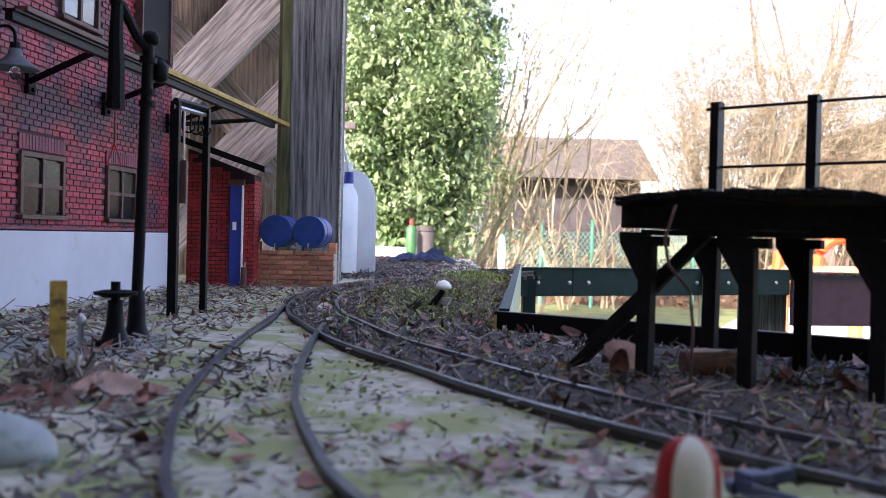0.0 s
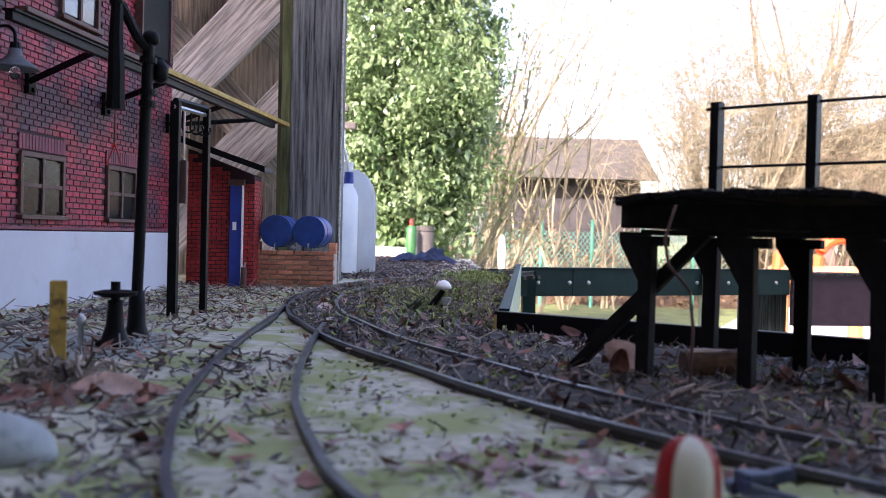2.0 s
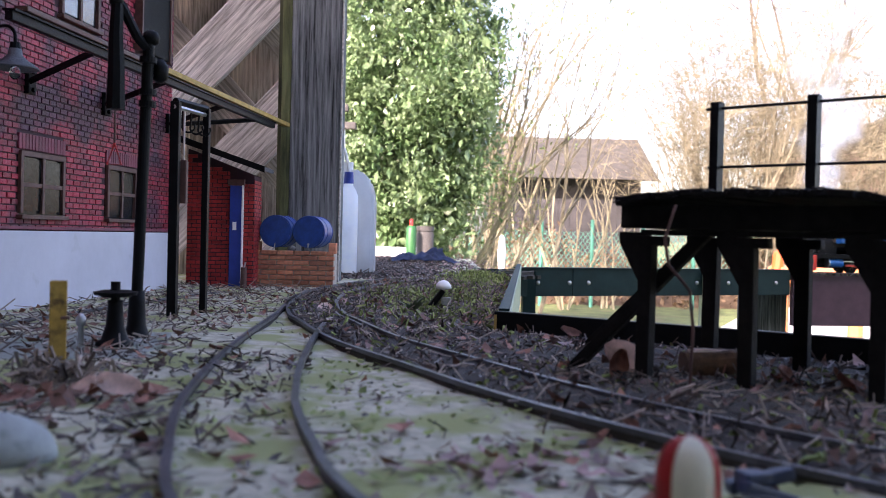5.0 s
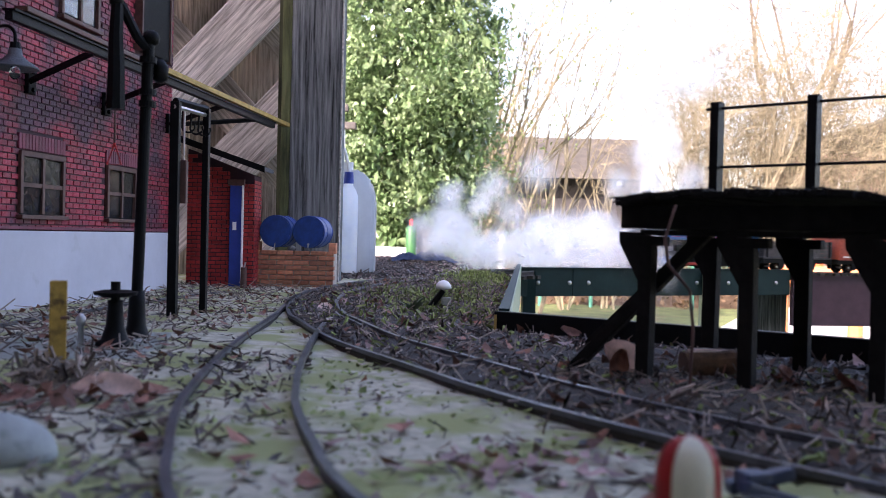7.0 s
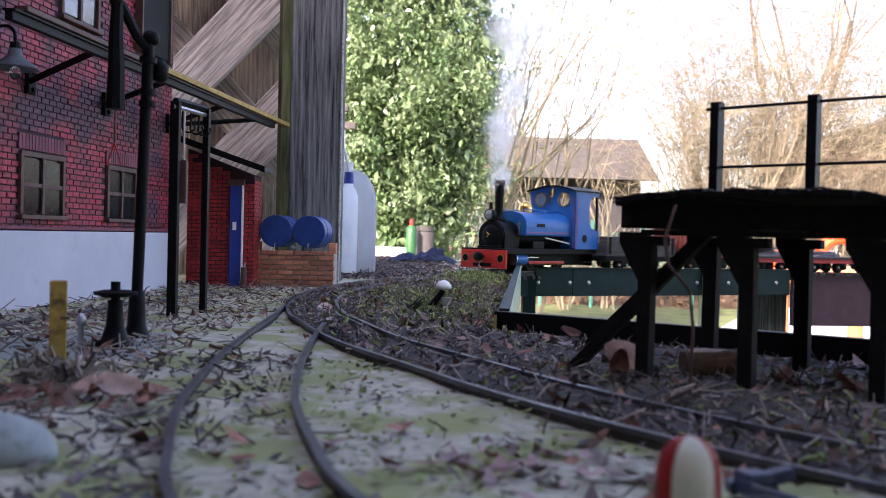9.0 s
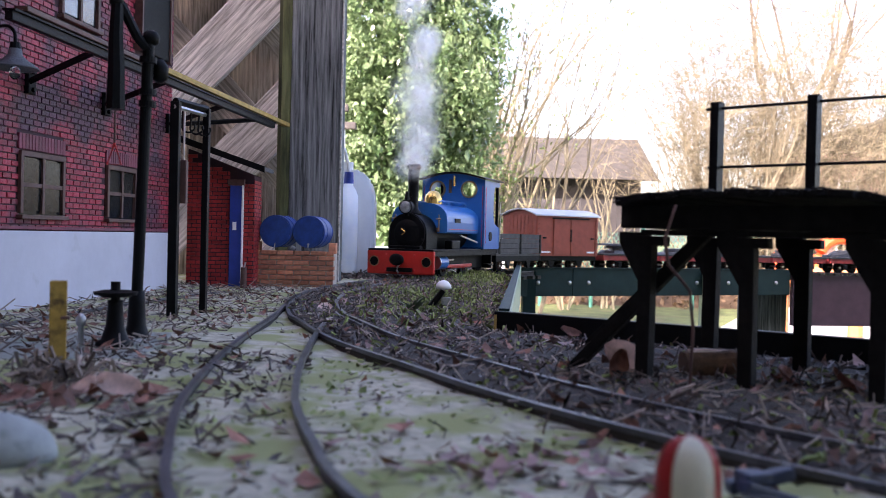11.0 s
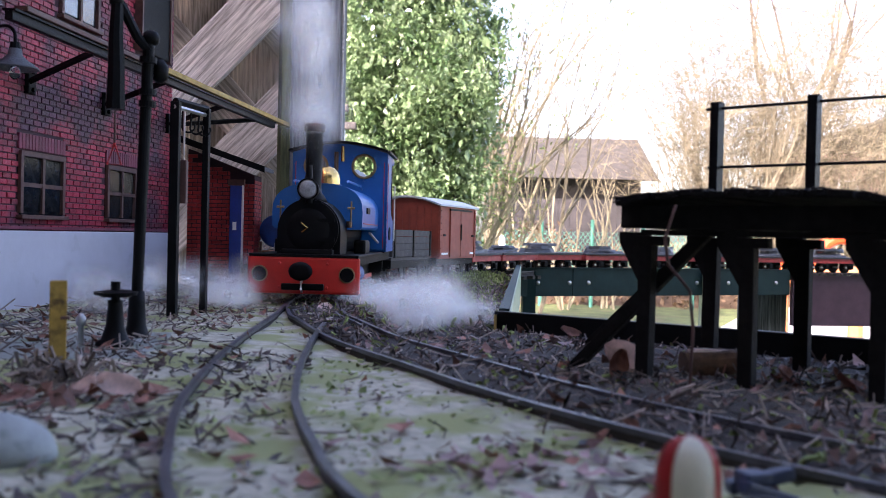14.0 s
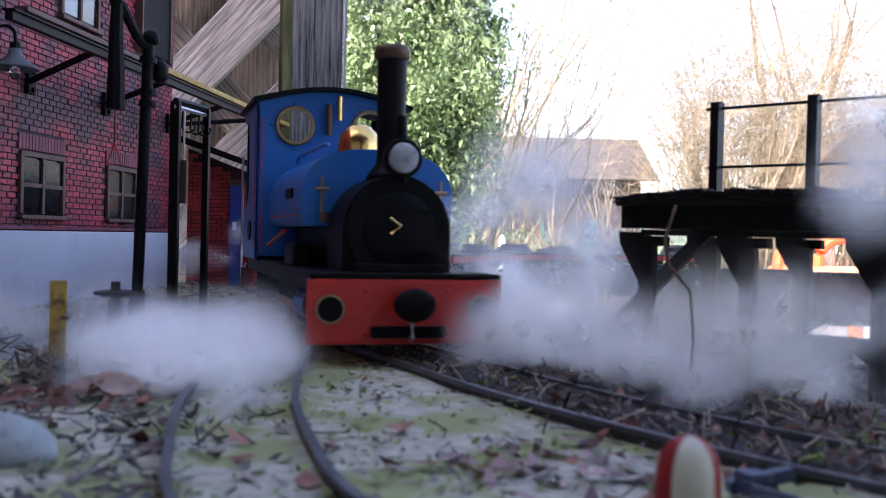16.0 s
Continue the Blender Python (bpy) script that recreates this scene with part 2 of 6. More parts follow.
def lathe(profile, seg=24, m=None, caps=True):
    """Turn (radius, height) pairs about z."""
    bm = bmesh.new()
    rings = []
    for r, z in profile:
        rings.append([bm.verts.new((r * math.cos(k * math.tau / seg), r * math.sin(k * math.tau / seg), z)) for k in range(seg)])
    for a, b in zip(rings, rings[1:]):
        for k in range(seg):
            bm.faces.new((a[k], a[(k + 1) % seg], b[(k + 1) % seg], b[k]))
    for ring, flip in ((rings[0], True), (rings[-1], False)) if caps else ():
        bm.faces.new(ring[::-1] if flip else ring)
    if m is not None:
        bmesh.ops.transform(bm, matrix=m, verts=bm.verts)
    return bm


def prism(pts, y0, y1, m=None):
    """Extrude an x, z outline from y0 to y1."""
    bm = bmesh.new()
    a = [bm.verts.new((x, y0, z)) for x, z in pts]
    b = [bm.verts.new((x, y1, z)) for x, z in pts]
    n = len(pts)
    for k in range(n):
        bm.faces.new((a[k], a[(k + 1) % n], b[(k + 1) % n], b[k]))
    bm.faces.new(a[::-1])
    bm.faces.new(b)
    bmesh.ops.recalc_face_normals(bm, faces=bm.faces)
    if m is not None:
        bmesh.ops.transform(bm, matrix=m, verts=bm.verts)
    return bm


def tube(points, r, seg=8, r2=None):
    """A round bar through points."""
    bm = bmesh.new()
    pts = [Vector(p) for p in points]
    rings = []
    up = Vector((0, 0, 1))
    for i, p in enumerate(pts):
        d = (pts[min(i + 1, len(pts) - 1)] - pts[max(i - 1, 0)]).normalized()
        x = d.cross(up if abs(d.z) < 0.95 else Vector((1, 0, 0))).normalized()
        y = x.cross(d)
        rr = r if r2 is None else r + (r2 - r) * i / (len(pts) - 1)
        rings.append([bm.verts.new(p + (x * math.cos(k * math.tau / seg) + y * math.sin(k * math.tau / seg)) * rr) for k in range(seg)])
    for a, b in zip(rings, rings[1:]):
        for k in range(seg):
            bm.faces.new((a[k], a[(k + 1) % seg], b[(k + 1) % seg], b[k]))
    bm.faces.new(rings[0][::-1])
    bm.faces.new(rings[-1])
    return bm


def arc(c, r, a0, a1, n, axis="xz"):
    out = []
    for k in range(n + 1):
        t = radians(a0 + (a1 - a0) * k / n)
        u, v = r * math.cos(t), r * math.sin(t)
        out.append((c[0] + u, c[1], c[2] + v) if axis == "xz" else (c[0], c[1] + u, c[2] + v) if axis == "yz" else (c[0] + u, c[1] + v, c[2]))
    return out


# ---- the line of the track ----
LINE = [(3.4, 1.62), (2.6, 1.80), (1.9, 1.89), (1.3, 1.90), (0.77, 1.81), (0.45, 1.705), (0.175, 1.558), (0.110, 1.482), (0.042, 1.365), (-0.013, 1.223),
        (-0.051, 1.12), (-0.083, 1.0), (-0.1005, 0.875), (-0.1015, 0.80), (-0.0965, 0.715), (-0.079, 0.613), (-0.068, 0.576), (-0.038, 0.48), (0.0, 0.397),
        (0.045, 0.308), (0.107, 0.221), (0.2, 0.125), (0.3, 0.04), (0.45, -0.06)]
SIDING = [(0.06, 0.02), (0.01, 0.10), (-0.033, 0.185), (-0.048, 0.234), (-0.059, 0.28), (-0.064, 0.31), (-0.0725, 0.38), (-0.081, 0.487),
          (-0.087, 0.60), (-0.0955, 0.70), (-0.101, 0.80), (-0.1005, 0.875)]
FAR_LINE = [(0.0, 0.98), (-0.040, 1.13), (-0.066, 1.38), (-0.088, 1.68), (-0.116, 2.0), (-0.150, 2.26), (-0.20, 2.5)]


def spline(p, n):
    p = np.array(p)
    out = []
    for i in range(1, len(p) - 2):
        a, b, c, d = p[i - 1:i + 3]
        for k in range(n):
            t = k / n
            out.append(0.5 * (2 * b + (c - a) * t + (2 * a - 5 * b + 4 * c - d) * t * t + (3 * b - a - 3 * c + d) * t ** 3))
    return np.array(out)


WAY = spline(LINE, 40)
WAY_S = np.r_[0, np.cumsum(np.linalg.norm(np.diff(WAY, axis=0), axis=1))]
CLOCK = np.array([(-4.2, 0.22), (0, 1.01), (4.2, 1.80), (6.3, 2.197), (7.5, 2.42), (8.5, 2.587), (9, 2.673), (10.3, 2.880), (11.5, 3.063), (12.5, 3.189),
                  (13.5, 3.327), (14.5, 3.473), (15.2, 3.588), (16, 3.727), (16.8, 3.87)])


def front(t):
    """How far the engine's buffer beam has come along the line at t seconds."""
    i = int(np.clip(np.searchsorted(CLOCK[:, 0], t, "right") - 1, 1, len(CLOCK) - 3))
    (t0, s0), (t1, s1), (t2, s2), (t3, s3) = CLOCK[i - 1:i + 3]
    u = (t - t1) / (t2 - t1)
    m1, m2 = (s2 - s0) / (t2 - t0) * (t2 - t1), (s3 - s1) / (t3 - t1) * (t2 - t1)
    return (2 * u ** 3 - 3 * u * u + 1) * s1 + (u ** 3 - 2 * u * u + u) * m1 + (3 * u * u - 2 * u ** 3) * s2 + (u ** 3 - u * u) * m2


def on_line(s):
    return Vector((np.interp(s, WAY_S, WAY[:, 0]), np.interp(s, WAY_S, WAY[:, 1]), 0))


def ride(s, a, b):
    """The pose of a vehicle whose nose is at s, on axles a and b metres behind it; it faces its own -y."""
    p, q = on_line(s - a), on_line(s - b)
    d = (p - q).normalized()
    return Matrix.Translation(p + d * a) @ Matrix.Rotation(math.atan2(d.x, -d.y), 4, "Z")


# ---- the ground, the layout board and the unseen blockers that shade it ----
def lawn_z(x, y):
    return -0.95 + 0.03 * noise.noise((x * 0.3, y * 0.3, 0))


def make_ground():
    bm = bmesh.new()
    xs = [-300, -120, -60] + [-30 + 2 * k for k in range(31)] + [60, 120, 300]
    ys = [-60, -20] + [-6 + 2 * k for k in range(24)] + [60, 100, 300, 900]
    grid = [[bm.verts.new((x, y, lawn_z(x, y))) for y in ys] for x in xs]
    for i in range(len(xs) - 1):
        for j in range(len(ys) - 1):
            bm.faces.new((grid[i][j], grid[i + 1][j], grid[i + 1][j + 1], grid[i][j + 1]))
    tagged(part("ground", bm, "grass"), "green lawn below the raised railway", "ground", kind="structure")
    bm = bmesh.new()
    pts = [(3.15, 10.8), (4.3, 9.6), (7.0, 9.2), (12, 9.0), (12, 14.3), (7.0, 14.4), (4.75, 14.4)]
    a = [bm.verts.new((x, y, -0.93)) for x, y in pts]
    f = bm.faces.new(a)
    bmesh.ops.extrude_face_region(bm, geom=[f])
    bmesh.ops.translate(bm, vec=(0, 0, 0.03), verts=list(bm.verts)[len(pts):])
    bmesh.ops.recalc_face_normals(bm, faces=bm.faces)
    tagged(part("pavement", bm, "path"), "pale sunlit concrete garden path", "pavement", kind="structure")


def hole(x, y):
    """The gap in the board that the bridge spans."""
    left = 0.03 + (y - 0.545) * 0.0865
    near = 0.545 - (x - 0.03) * 0.68
    return x > left and y > near


def board_z(x, y):
    return -0.0036 + 0.0016 * noise.noise((x * 14, y * 14, 3)) + 0.0008 * noise.noise((x * 60, y * 60, 7))


def make_board():
    bm = bmesh.new()
    nx, ny = 150, 330
    x0, x1, y0, y1 = -0.75, 0.45, -0.3, 2.34
    vs = {}
    for i in range(nx + 1):
        for j in range(ny + 1):
            x, y = x0 + (x1 - x0) * i / nx, y0 + (y1 - y0) * j / ny
            vs[i, j] = bm.verts.new((x, y, board_z(x, y)))
    for i in range(nx):
        for j in range(ny):
            c = vs[i, j].co
            if hole(c.x + 0.004, c.y + 0.004):
                continue
            if c.y > 1.5 and c.x > 0.06:
                continue
            bm.faces.new((vs[i, j], vs[i + 1, j], vs[i + 1, j + 1], vs[i, j + 1]))
    bmesh.ops.delete(bm, geom=[v for v in bm.verts if not v.link_faces], context="VERTS")
    geo = bmesh.ops.extrude_face_region(bm, geom=list(bm.faces))
    for v in geo["geom"]:
        if isinstance(v, bmesh.types.BMVert):
            v.co.z = -0.045
    bmesh.ops.recalc_face_normals(bm, faces=bm.faces)
    tagged(part("layout_board", bm, "board", smooth=True), "mossy concrete-topped railway board with damp patches", "board", kind="structure")
    legs = [(-0.6, 0.0), (0.3, 0.0), (-0.6, 2.2), (-0.02, 2.2)]
    for x, y in legs:
        tagged(part("board_leg", B((x, y, -0.5), (0.07, 0.07, 0.92), 0.004), "post"), "timber leg under the railway board", "post", "legs of the board", "structure")


def make_light_blockers():
    # added out of view: keeps sun off the layout, pale to bounce light
    tagged(part("sun_block_wall", B((-2.0, -1.75, 1.1), (11.0, 0.3, 4.2)), "bounce_wall"), "unseen pale wall added behind the camera to block the sun", "wall", kind="structure")
    # added out of view: cuts skylight on the near ground and engine front
    tagged(part("sky_block_slab", B((0.1, -0.85, 1.12), (2.8, 1.5, 0.05)), "blocker_dark"), "unseen dark slab added overhead to block the sky", "roof", kind="structure")
    # added out of view: closes the left side against light
    tagged(part("side_block_wall", B((-1.3, 0.2, 0.0), (0.04, 3.2, 1.9)), "blocker_dark"), "unseen dark wall added at the left to block light", "wall", kind="structure")


def make_bed():
    """Dark damp soil of the track bed, from just outside the main line to the gap."""
    bm = bmesh.new()
    rows = []
    for k in range(340, len(WAY) - 1, 3):
        p, d = WAY[k], WAY[min(k + 1, len(WAY) - 1)] - WAY[k - 1]
        d = d / np.linalg.norm(d)
        n = np.array((-d[1], d[0]))
        row = []
        for j in range(18):
            u = -0.021 + 0.0125 * j + (0.004 * noise.noise((k * 0.13, j, 2)) if j in (0, 17) else 0)
            q = p + n * u
            if hole(q[0] - 0.004, q[1] - 0.004):
                break
            e = 0.0 if j == 0 else 0.0016 + 0.0012 * noise.noise((q[0] * 40, q[1] * 40, 9))
            row.append(bm.verts.new((q[0], q[1], board_z(q[0], q[1]) + e - (0.0008 if j == 0 else 0))))
        rows.append(row)
    for r0, r1 in zip(rows, rows[1:]):
        for j in range(min(len(r0), len(r1)) - 1):
            bm.faces.new((r0[j], r1[j], r1[j + 1], r0[j + 1]))
    bmesh.ops.recalc_face_normals(bm, faces=bm.faces)
    tagged(part("track_bed", bm, "soil", smooth=True), "dark damp soil bed along the main line", "soil", kind="structure")


def make_fence():
    """The lattice of weathered boards behind the building, and its posts."""
    f = thing("trellis_fence", "weathered grey-brown diagonal timber lattice fence", "fence", pose(0, 1.12, -0.05))
    for k in range(7):
        part("backing_board", B((0, 0, 0), (1.5, 0.012, 0.1315), 0.001), "oak_brown", f, m=pose(-1.035 + 0.13 * k, 0.09, 0.2, 0, 90, 0))

    def cut(size, m):
        bm = B((0, 0, 0), size, 0.002)
        inv = m.inverted()
        for x, s in ((-0.180, 1), (-1.1, -1)):
            p, q = inv @ Vector((x, 0, 0)), (inv.to_3x3() @ Vector((s, 0, 0)))
            geo = bmesh.ops.bisect_plane(bm, geom=list(bm.verts) + list(bm.edges) + list(bm.faces), plane_co=p, plane_no=q, clear_outer=True)
            bmesh.ops.edgeloop_fill(bm, edges=[g for g in geo["geom_cut"] if isinstance(g, bmesh.types.BMEdge)])
        return bm
    ang = 47
    for k in range(-4, 3):
        m = pose(-0.403 + 0.148 * k, 0.03, 0.18, 0, -ang, 0)
        bm = cut((1.4, 0.014, 0.058), m)
        part("board", bm, "oak", f, m=m) if len(bm.verts) else None
    for k in range(-4, 4):
        m = pose(-0.345 + 0.148 * k, 0.056, 0.18, 0, ang, 0)
        bm = cut((1.4, 0.012, 0.05), m)
        part("board", bm, "oak_brown", f, m=m) if len(bm.verts) else None
    p = thing("fence_post", "grey weathered timber post streaked with green algae", "post", pose(-0.1435, 1.06, 0))
    part("shaft", B((0, 0.02, 0.05), (0.055, 0.05, 1.9), 0.003), "post", p)
    part("edge_strip", B((-0.0325, 0.010, 0.05), (0.0100, 0.03, 1.9), 0.001), "post_bright", p, "green algae strip")
    # pale strip stands for light catching the post's right corner
    part("worn_edge", B((0.0284, 0.000, 0.05), (0.0018, 0.008, 1.9), 0.0006), "oak", p, "pale strip painted as the lit corner")
    part("side_batten", B((-0.0415, 0.034, 0.05), (0.0078, 0.03, 1.9), 0.001), "post_green", p, "dark green batten")


# ---- rails ----
def rail_mesh(path, off, head=0.0022, top=0.0):
    """A rail beside a path: a head, a thin web and a foot."""
    bm = bmesh.new()
    prof = [(-head / 2, 0), (head / 2, 0), (head / 2, -0.0018), (0.0006, -0.0026), (0.0006, -0.0062), (0.002, -0.0078), (-0.002, -0.0078), (-0.0006, -0.0062),
            (-0.0006, -0.0026), (-head / 2, -0.0018)]
    rings = []
    for i in range(len(path)):
        d = path[min(i + 1, len(path) - 1)] - path[max(i - 1, 0)]
        d = d / np.linalg.norm(d)
        n = np.array((d[1], -d[0]))
        rings.append([bm.verts.new((path[i][0] + n[0] * (off + u), path[i][1] + n[1] * (off + u), top + v)) for u, v in prof])
    for a, b in zip(rings, rings[1:]):
        for k in range(len(prof)):
            bm.faces.new((a[k], a[(k + 1) % len(prof)], b[(k + 1) % len(prof)], b[k]))
    bmesh.ops.recalc_face_normals(bm, faces=bm.faces)
    # lower faces take the dark colour: rust plus painted shadow below the head
    for f in bm.faces:
        if f.calc_center_median().z < top - 0.0012:
            f.material_index = 1
    return bm


def rail_part(path, off, parent, head=0.0022, top=0.0):
    o = part("rail", rail_mesh(path, off, head, top), "rail", parent)
    o.data.materials.append(M["rust"])
    return o


def make_track():
    t = thing("railway_track", "narrow-gauge model track with dark steel rails on sleepers", "track", kind="structure")
    way = WAY[::3]
    for off in (-0.0178, 0.0178):
        rail_part(way, off, t)
    me = B((0, 0, 0), (0.066, 0.010, 0.005), 0.0006)
    first = None
    short = None
    s = 1.2
    while s < WAY_S[-1]:
        p, d = on_line(s), (on_line(s + 0.005) - on_line(s - 0.005)).normalized()
        m = Matrix.Translation((p.x, p.y, -0.0100)) @ Matrix.Rotation(math.atan2(d.x, -d.y), 4, "Z")
        if p.y > 1.43:
            # the bridge carries shorter ones between its sides
            if short is None:
                short = part("sleeper", B((0, 0, 0), (0.050, 0.010, 0.005), 0.0006), "sleeper", t, m=m)
            else:
                o = new("sleeper", short.data)
                o.parent, o.matrix_basis = t, m
        elif first is None:
            first = part("sleeper", me, "sleeper", t, m=m)
        else:
            o = new("sleeper", first.data)
            o.parent, o.matrix_basis = t, m
        s += 0.027
    t2 = thing("siding_track", "dull steel siding rails sunk in mossy concrete", "track", kind="structure")
    path = spline(SIDING, 16)
    rail_part(path, -0.0172, t2, 0.0024)
    rail_part(path[:-38], 0.0172, t2, 0.0024)
    t3 = thing("far_track", "second model track curving away past the fence post", "track", kind="structure")
    path = spline(FAR_LINE, 16)
    for off in (-0.0178, 0.0178):
        rail_part(path, off, t3)
    for k in range(2, len(path) - 1, 2):
        d = path[k + 1] - path[k - 1]
        o = new("sleeper", first.data)
        o.parent = t3
        o.matrix_basis = Matrix.Translation((*path[k], -0.0088)) @ Matrix.Rotation(math.atan2(d[0], -d[1]), 4, "Z")
    t4 = thing("wall_track", "old rail lying along the foot of the building", "track", kind="structure")
    path = spline([(-0.26, 0.3), (-0.245, 0.45), (-0.232, 0.60), (-0.215, 0.74), (-0.19, 0.86), (-0.17, 0.93)], 10)
    rail_part(path, 0, t4, 0.0024, -0.002)
    check = thing("check_rail", "short dark check rail inside the curve", "rail", kind="structure")
    rail_part(np.array([p for p in WAY if 0.535 < p[1] < 0.64]), -0.0128, check, 0.0016)


# ---- the brick building ----
WALL_AT, WALL_TURN = (-0.2865, 0.6135), -5.7


def brick_sheet(x0, x1, z0, z1, bw, bh, gap, holes, depth, inset=0.0, seed=1):
    """Bricks of one wall face as separate blocks in one mesh; the face looks to -y."""
    rnd = random.Random(seed)
    verts, faces = [], []
    row, z = 0, z0
    while z + bh <= z1 + 1e-6:
        x = x0 - (bw / 2 if row % 2 else 0)
        while x < x1:
            a, b = max(x, x0), min(x + bw - gap, x1)
            cx, cz = (a + b) / 2, z + bh / 2
            if b - a > gap * 2 and not any(h[0] - 0.001 < cx < h[1] + 0.001 and h[2] - 0.001 < cz < h[3] + 0.001 for h in holes):
                y = -depth * rnd.uniform(0.6, 1.2)
                i = len(verts)
                top = z + bh - gap
                e = gap * 0.3
                verts += [(a, 0, z), (b, 0, z), (b, 0, top), (a, 0, top), (a + e, y, z + e), (b - e, y, z + e), (b - e, y, top - e), (a + e, y, top - e)]
                faces += [(i + 4, i + 5, i + 6, i + 7), (i, i + 1, i + 5, i + 4), (i + 1, i + 2, i + 6, i + 5), (i + 2, i + 3, i + 7, i + 6), (i + 3, i, i + 4, i + 7)]
            x += bw
        z += bh
        row += 1
    return verts, faces


def mesh_part(name, vf, material, parent, m=None, label="", kind=""):
    me = bpy.data.meshes.new(name)
    me.from_pydata(vf[0], [], vf[1])
    me.materials.append(M[material])
    ob = new(name, me)
    ob.parent = parent
    if m is not None:
        ob.matrix_basis = m
    return tagged(ob, label, kind=kind)


def make_window(parent, u, z, w, h, cols=2, rows=2, glazing="pane"):
    """A small framed window set in a wall that looks to +x; u runs along the wall."""
    wdw = part("window", B((-0.0006, u, z), (0.002, w, h)), "pane", parent, "dark window with a brown frame")
    t = 0.0036
    part("frame_top", B((0.0012, u, z + h / 2 - t / 2), (0.004, w, t), 0.0004), "frame", wdw)
    part("sill", B((0.0022, u, z - h / 2 + t / 2 - 0.001), (0.006, w + 0.003, t * 0.8), 0.0004), "frame", wdw)
    for s in (-1, 1):
        part("frame_side", B((0.0011, u + s * (w / 2 - t / 2), z), (0.0038, t, h - 2 * t + 0.001), 0.0004), "frame", wdw)
    for k in range(1, cols):
        part("mullion", B((0.0010, u - w / 2 + w * k / cols, z), (0.0034, 0.0032, h - 2 * t + 0.001)), "frame", wdw)
    for k in range(1, rows):
        part("glazing_bar", B((0.0009, u, z - h / 2 + h * k / rows), (0.0030, w - 2 * t + 0.001, 0.0028)), "frame", wdw)
    for c in range(cols):
        for r in range(rows):
            pw, ph = (w - 2 * t) / cols - 0.003, (h - 2 * t) / rows - 0.003
            tilt = random.uniform(-3, 3)
            part("pane", B((0, 0, 0), (0.0006, pw, ph)), glazing, wdw,
                 m=pose(0.0010, u - w / 2 + t + (w - 2 * t) * (c + 0.5) / cols, z - h / 2 + t + (h - 2 * t) * (r + 0.5) / rows, 0, tilt * 0.3, tilt * 0.4))
    return wdw


def make_building():
    b = thing("brick_building", "model brick warehouse, red and purple bricks over a white plinth", "building", pose(*WALL_AT, -0.006, 0, 0, WALL_TURN))
    # local +y along the wall, local +x out of it
    part("wall", B((-0.08, -0.03, 0.235), (0.16, 0.64, 0.47)), "joint", b)
    part("plinth", B((0.002, -0.03, 0.027), (0.006, 0.652, 0.054), 0.001), "plinth", b, "plain white painted plinth")
    part("plinth_end", B((-0.08, 0.2915, 0.027), (0.16, 0.005, 0.054), 0.001), "plinth", b)
    holes = [(0.024, 0.088, 0.062, 0.122), (0.153, 0.212, 0.062, 0.110), (0.073, 0.138, 0.205, 0.30), (0.203, 0.270, 0.205, 0.30), (-0.13, -0.07, 0.062, 0.122)]
    turn = Matrix.Rotation(radians(90), 4, "Z")
    vf = brick_sheet(-0.35, 0.290, 0.0545, 0.47, 0.0105, 0.0042, 0.0007, holes, 0.0009)
    mesh_part("brickwork", vf, "brick", b, turn, kind="stuff")
    vf = brick_sheet(-0.16, 0.0, 0.0545, 0.47, 0.0105, 0.0042, 0.0007, [], 0.0009, seed=3)
    mesh_part("end_brickwork", vf, "brick", b, Matrix.Translation((0, 0.29, 0)) @ Matrix.Rotation(radians(180), 4, "Z") @ Matrix.Translation((0.16, 0, 0)) @ Matrix.Translation((0, 0, 0)), kind="stuff")
    # soldier course lintels
    first = None
    for u0, u1, z in ((0.024, 0.089, 0.1085), (0.153, 0.213, 0.1085), (0.072, 0.139, 0.212 + 0.09)):
        n = int((u1 - u0) / 0.0042)
        for k in range(n):
            m = pose(0.0008, u0 + 0.0042 * (k + 0.5), z + 0.0055)
            if first is None:
                first = part("brick", B((0, 0, 0), (0.0022, 0.0036, 0.0105), 0.0003), "brick_piece", b, m=m)
            else:
                o = new("brick", first.data)
                o.parent, o.matrix_basis = b, m
    make_window(b, 0.0555, 0.085, 0.0605, 0.045)
    make_window(b, 0.1825, 0.085, 0.056, 0.045)
    make_window(b, 0.106, 0.240, 0.060, 0.066, glazing="reflective_pane")
    d = part("loft_door", B((0.003, 0.237, 0.252), (0.006, 0.062, 0.085), 0.001), "black", b, "dark loft door")
    part("door_frame", B((0.0035, 0.2055, 0.252), (0.008, 0.003, 0.088)), "frame", d)
    part("door_frame", B((0.0035, 0.2685, 0.252), (0.008, 0.003, 0.088)), "frame", d)
    part("green_door", B((-0.012, 0.2965, 0.055), (0.022, 0.006, 0.105), 0.001), "door_green", b, "dark green end door")
    part("drip_string", B((0.0025, -0.03, 0.0560), (0.004, 0.64, 0.002)), "brick_piece", b)


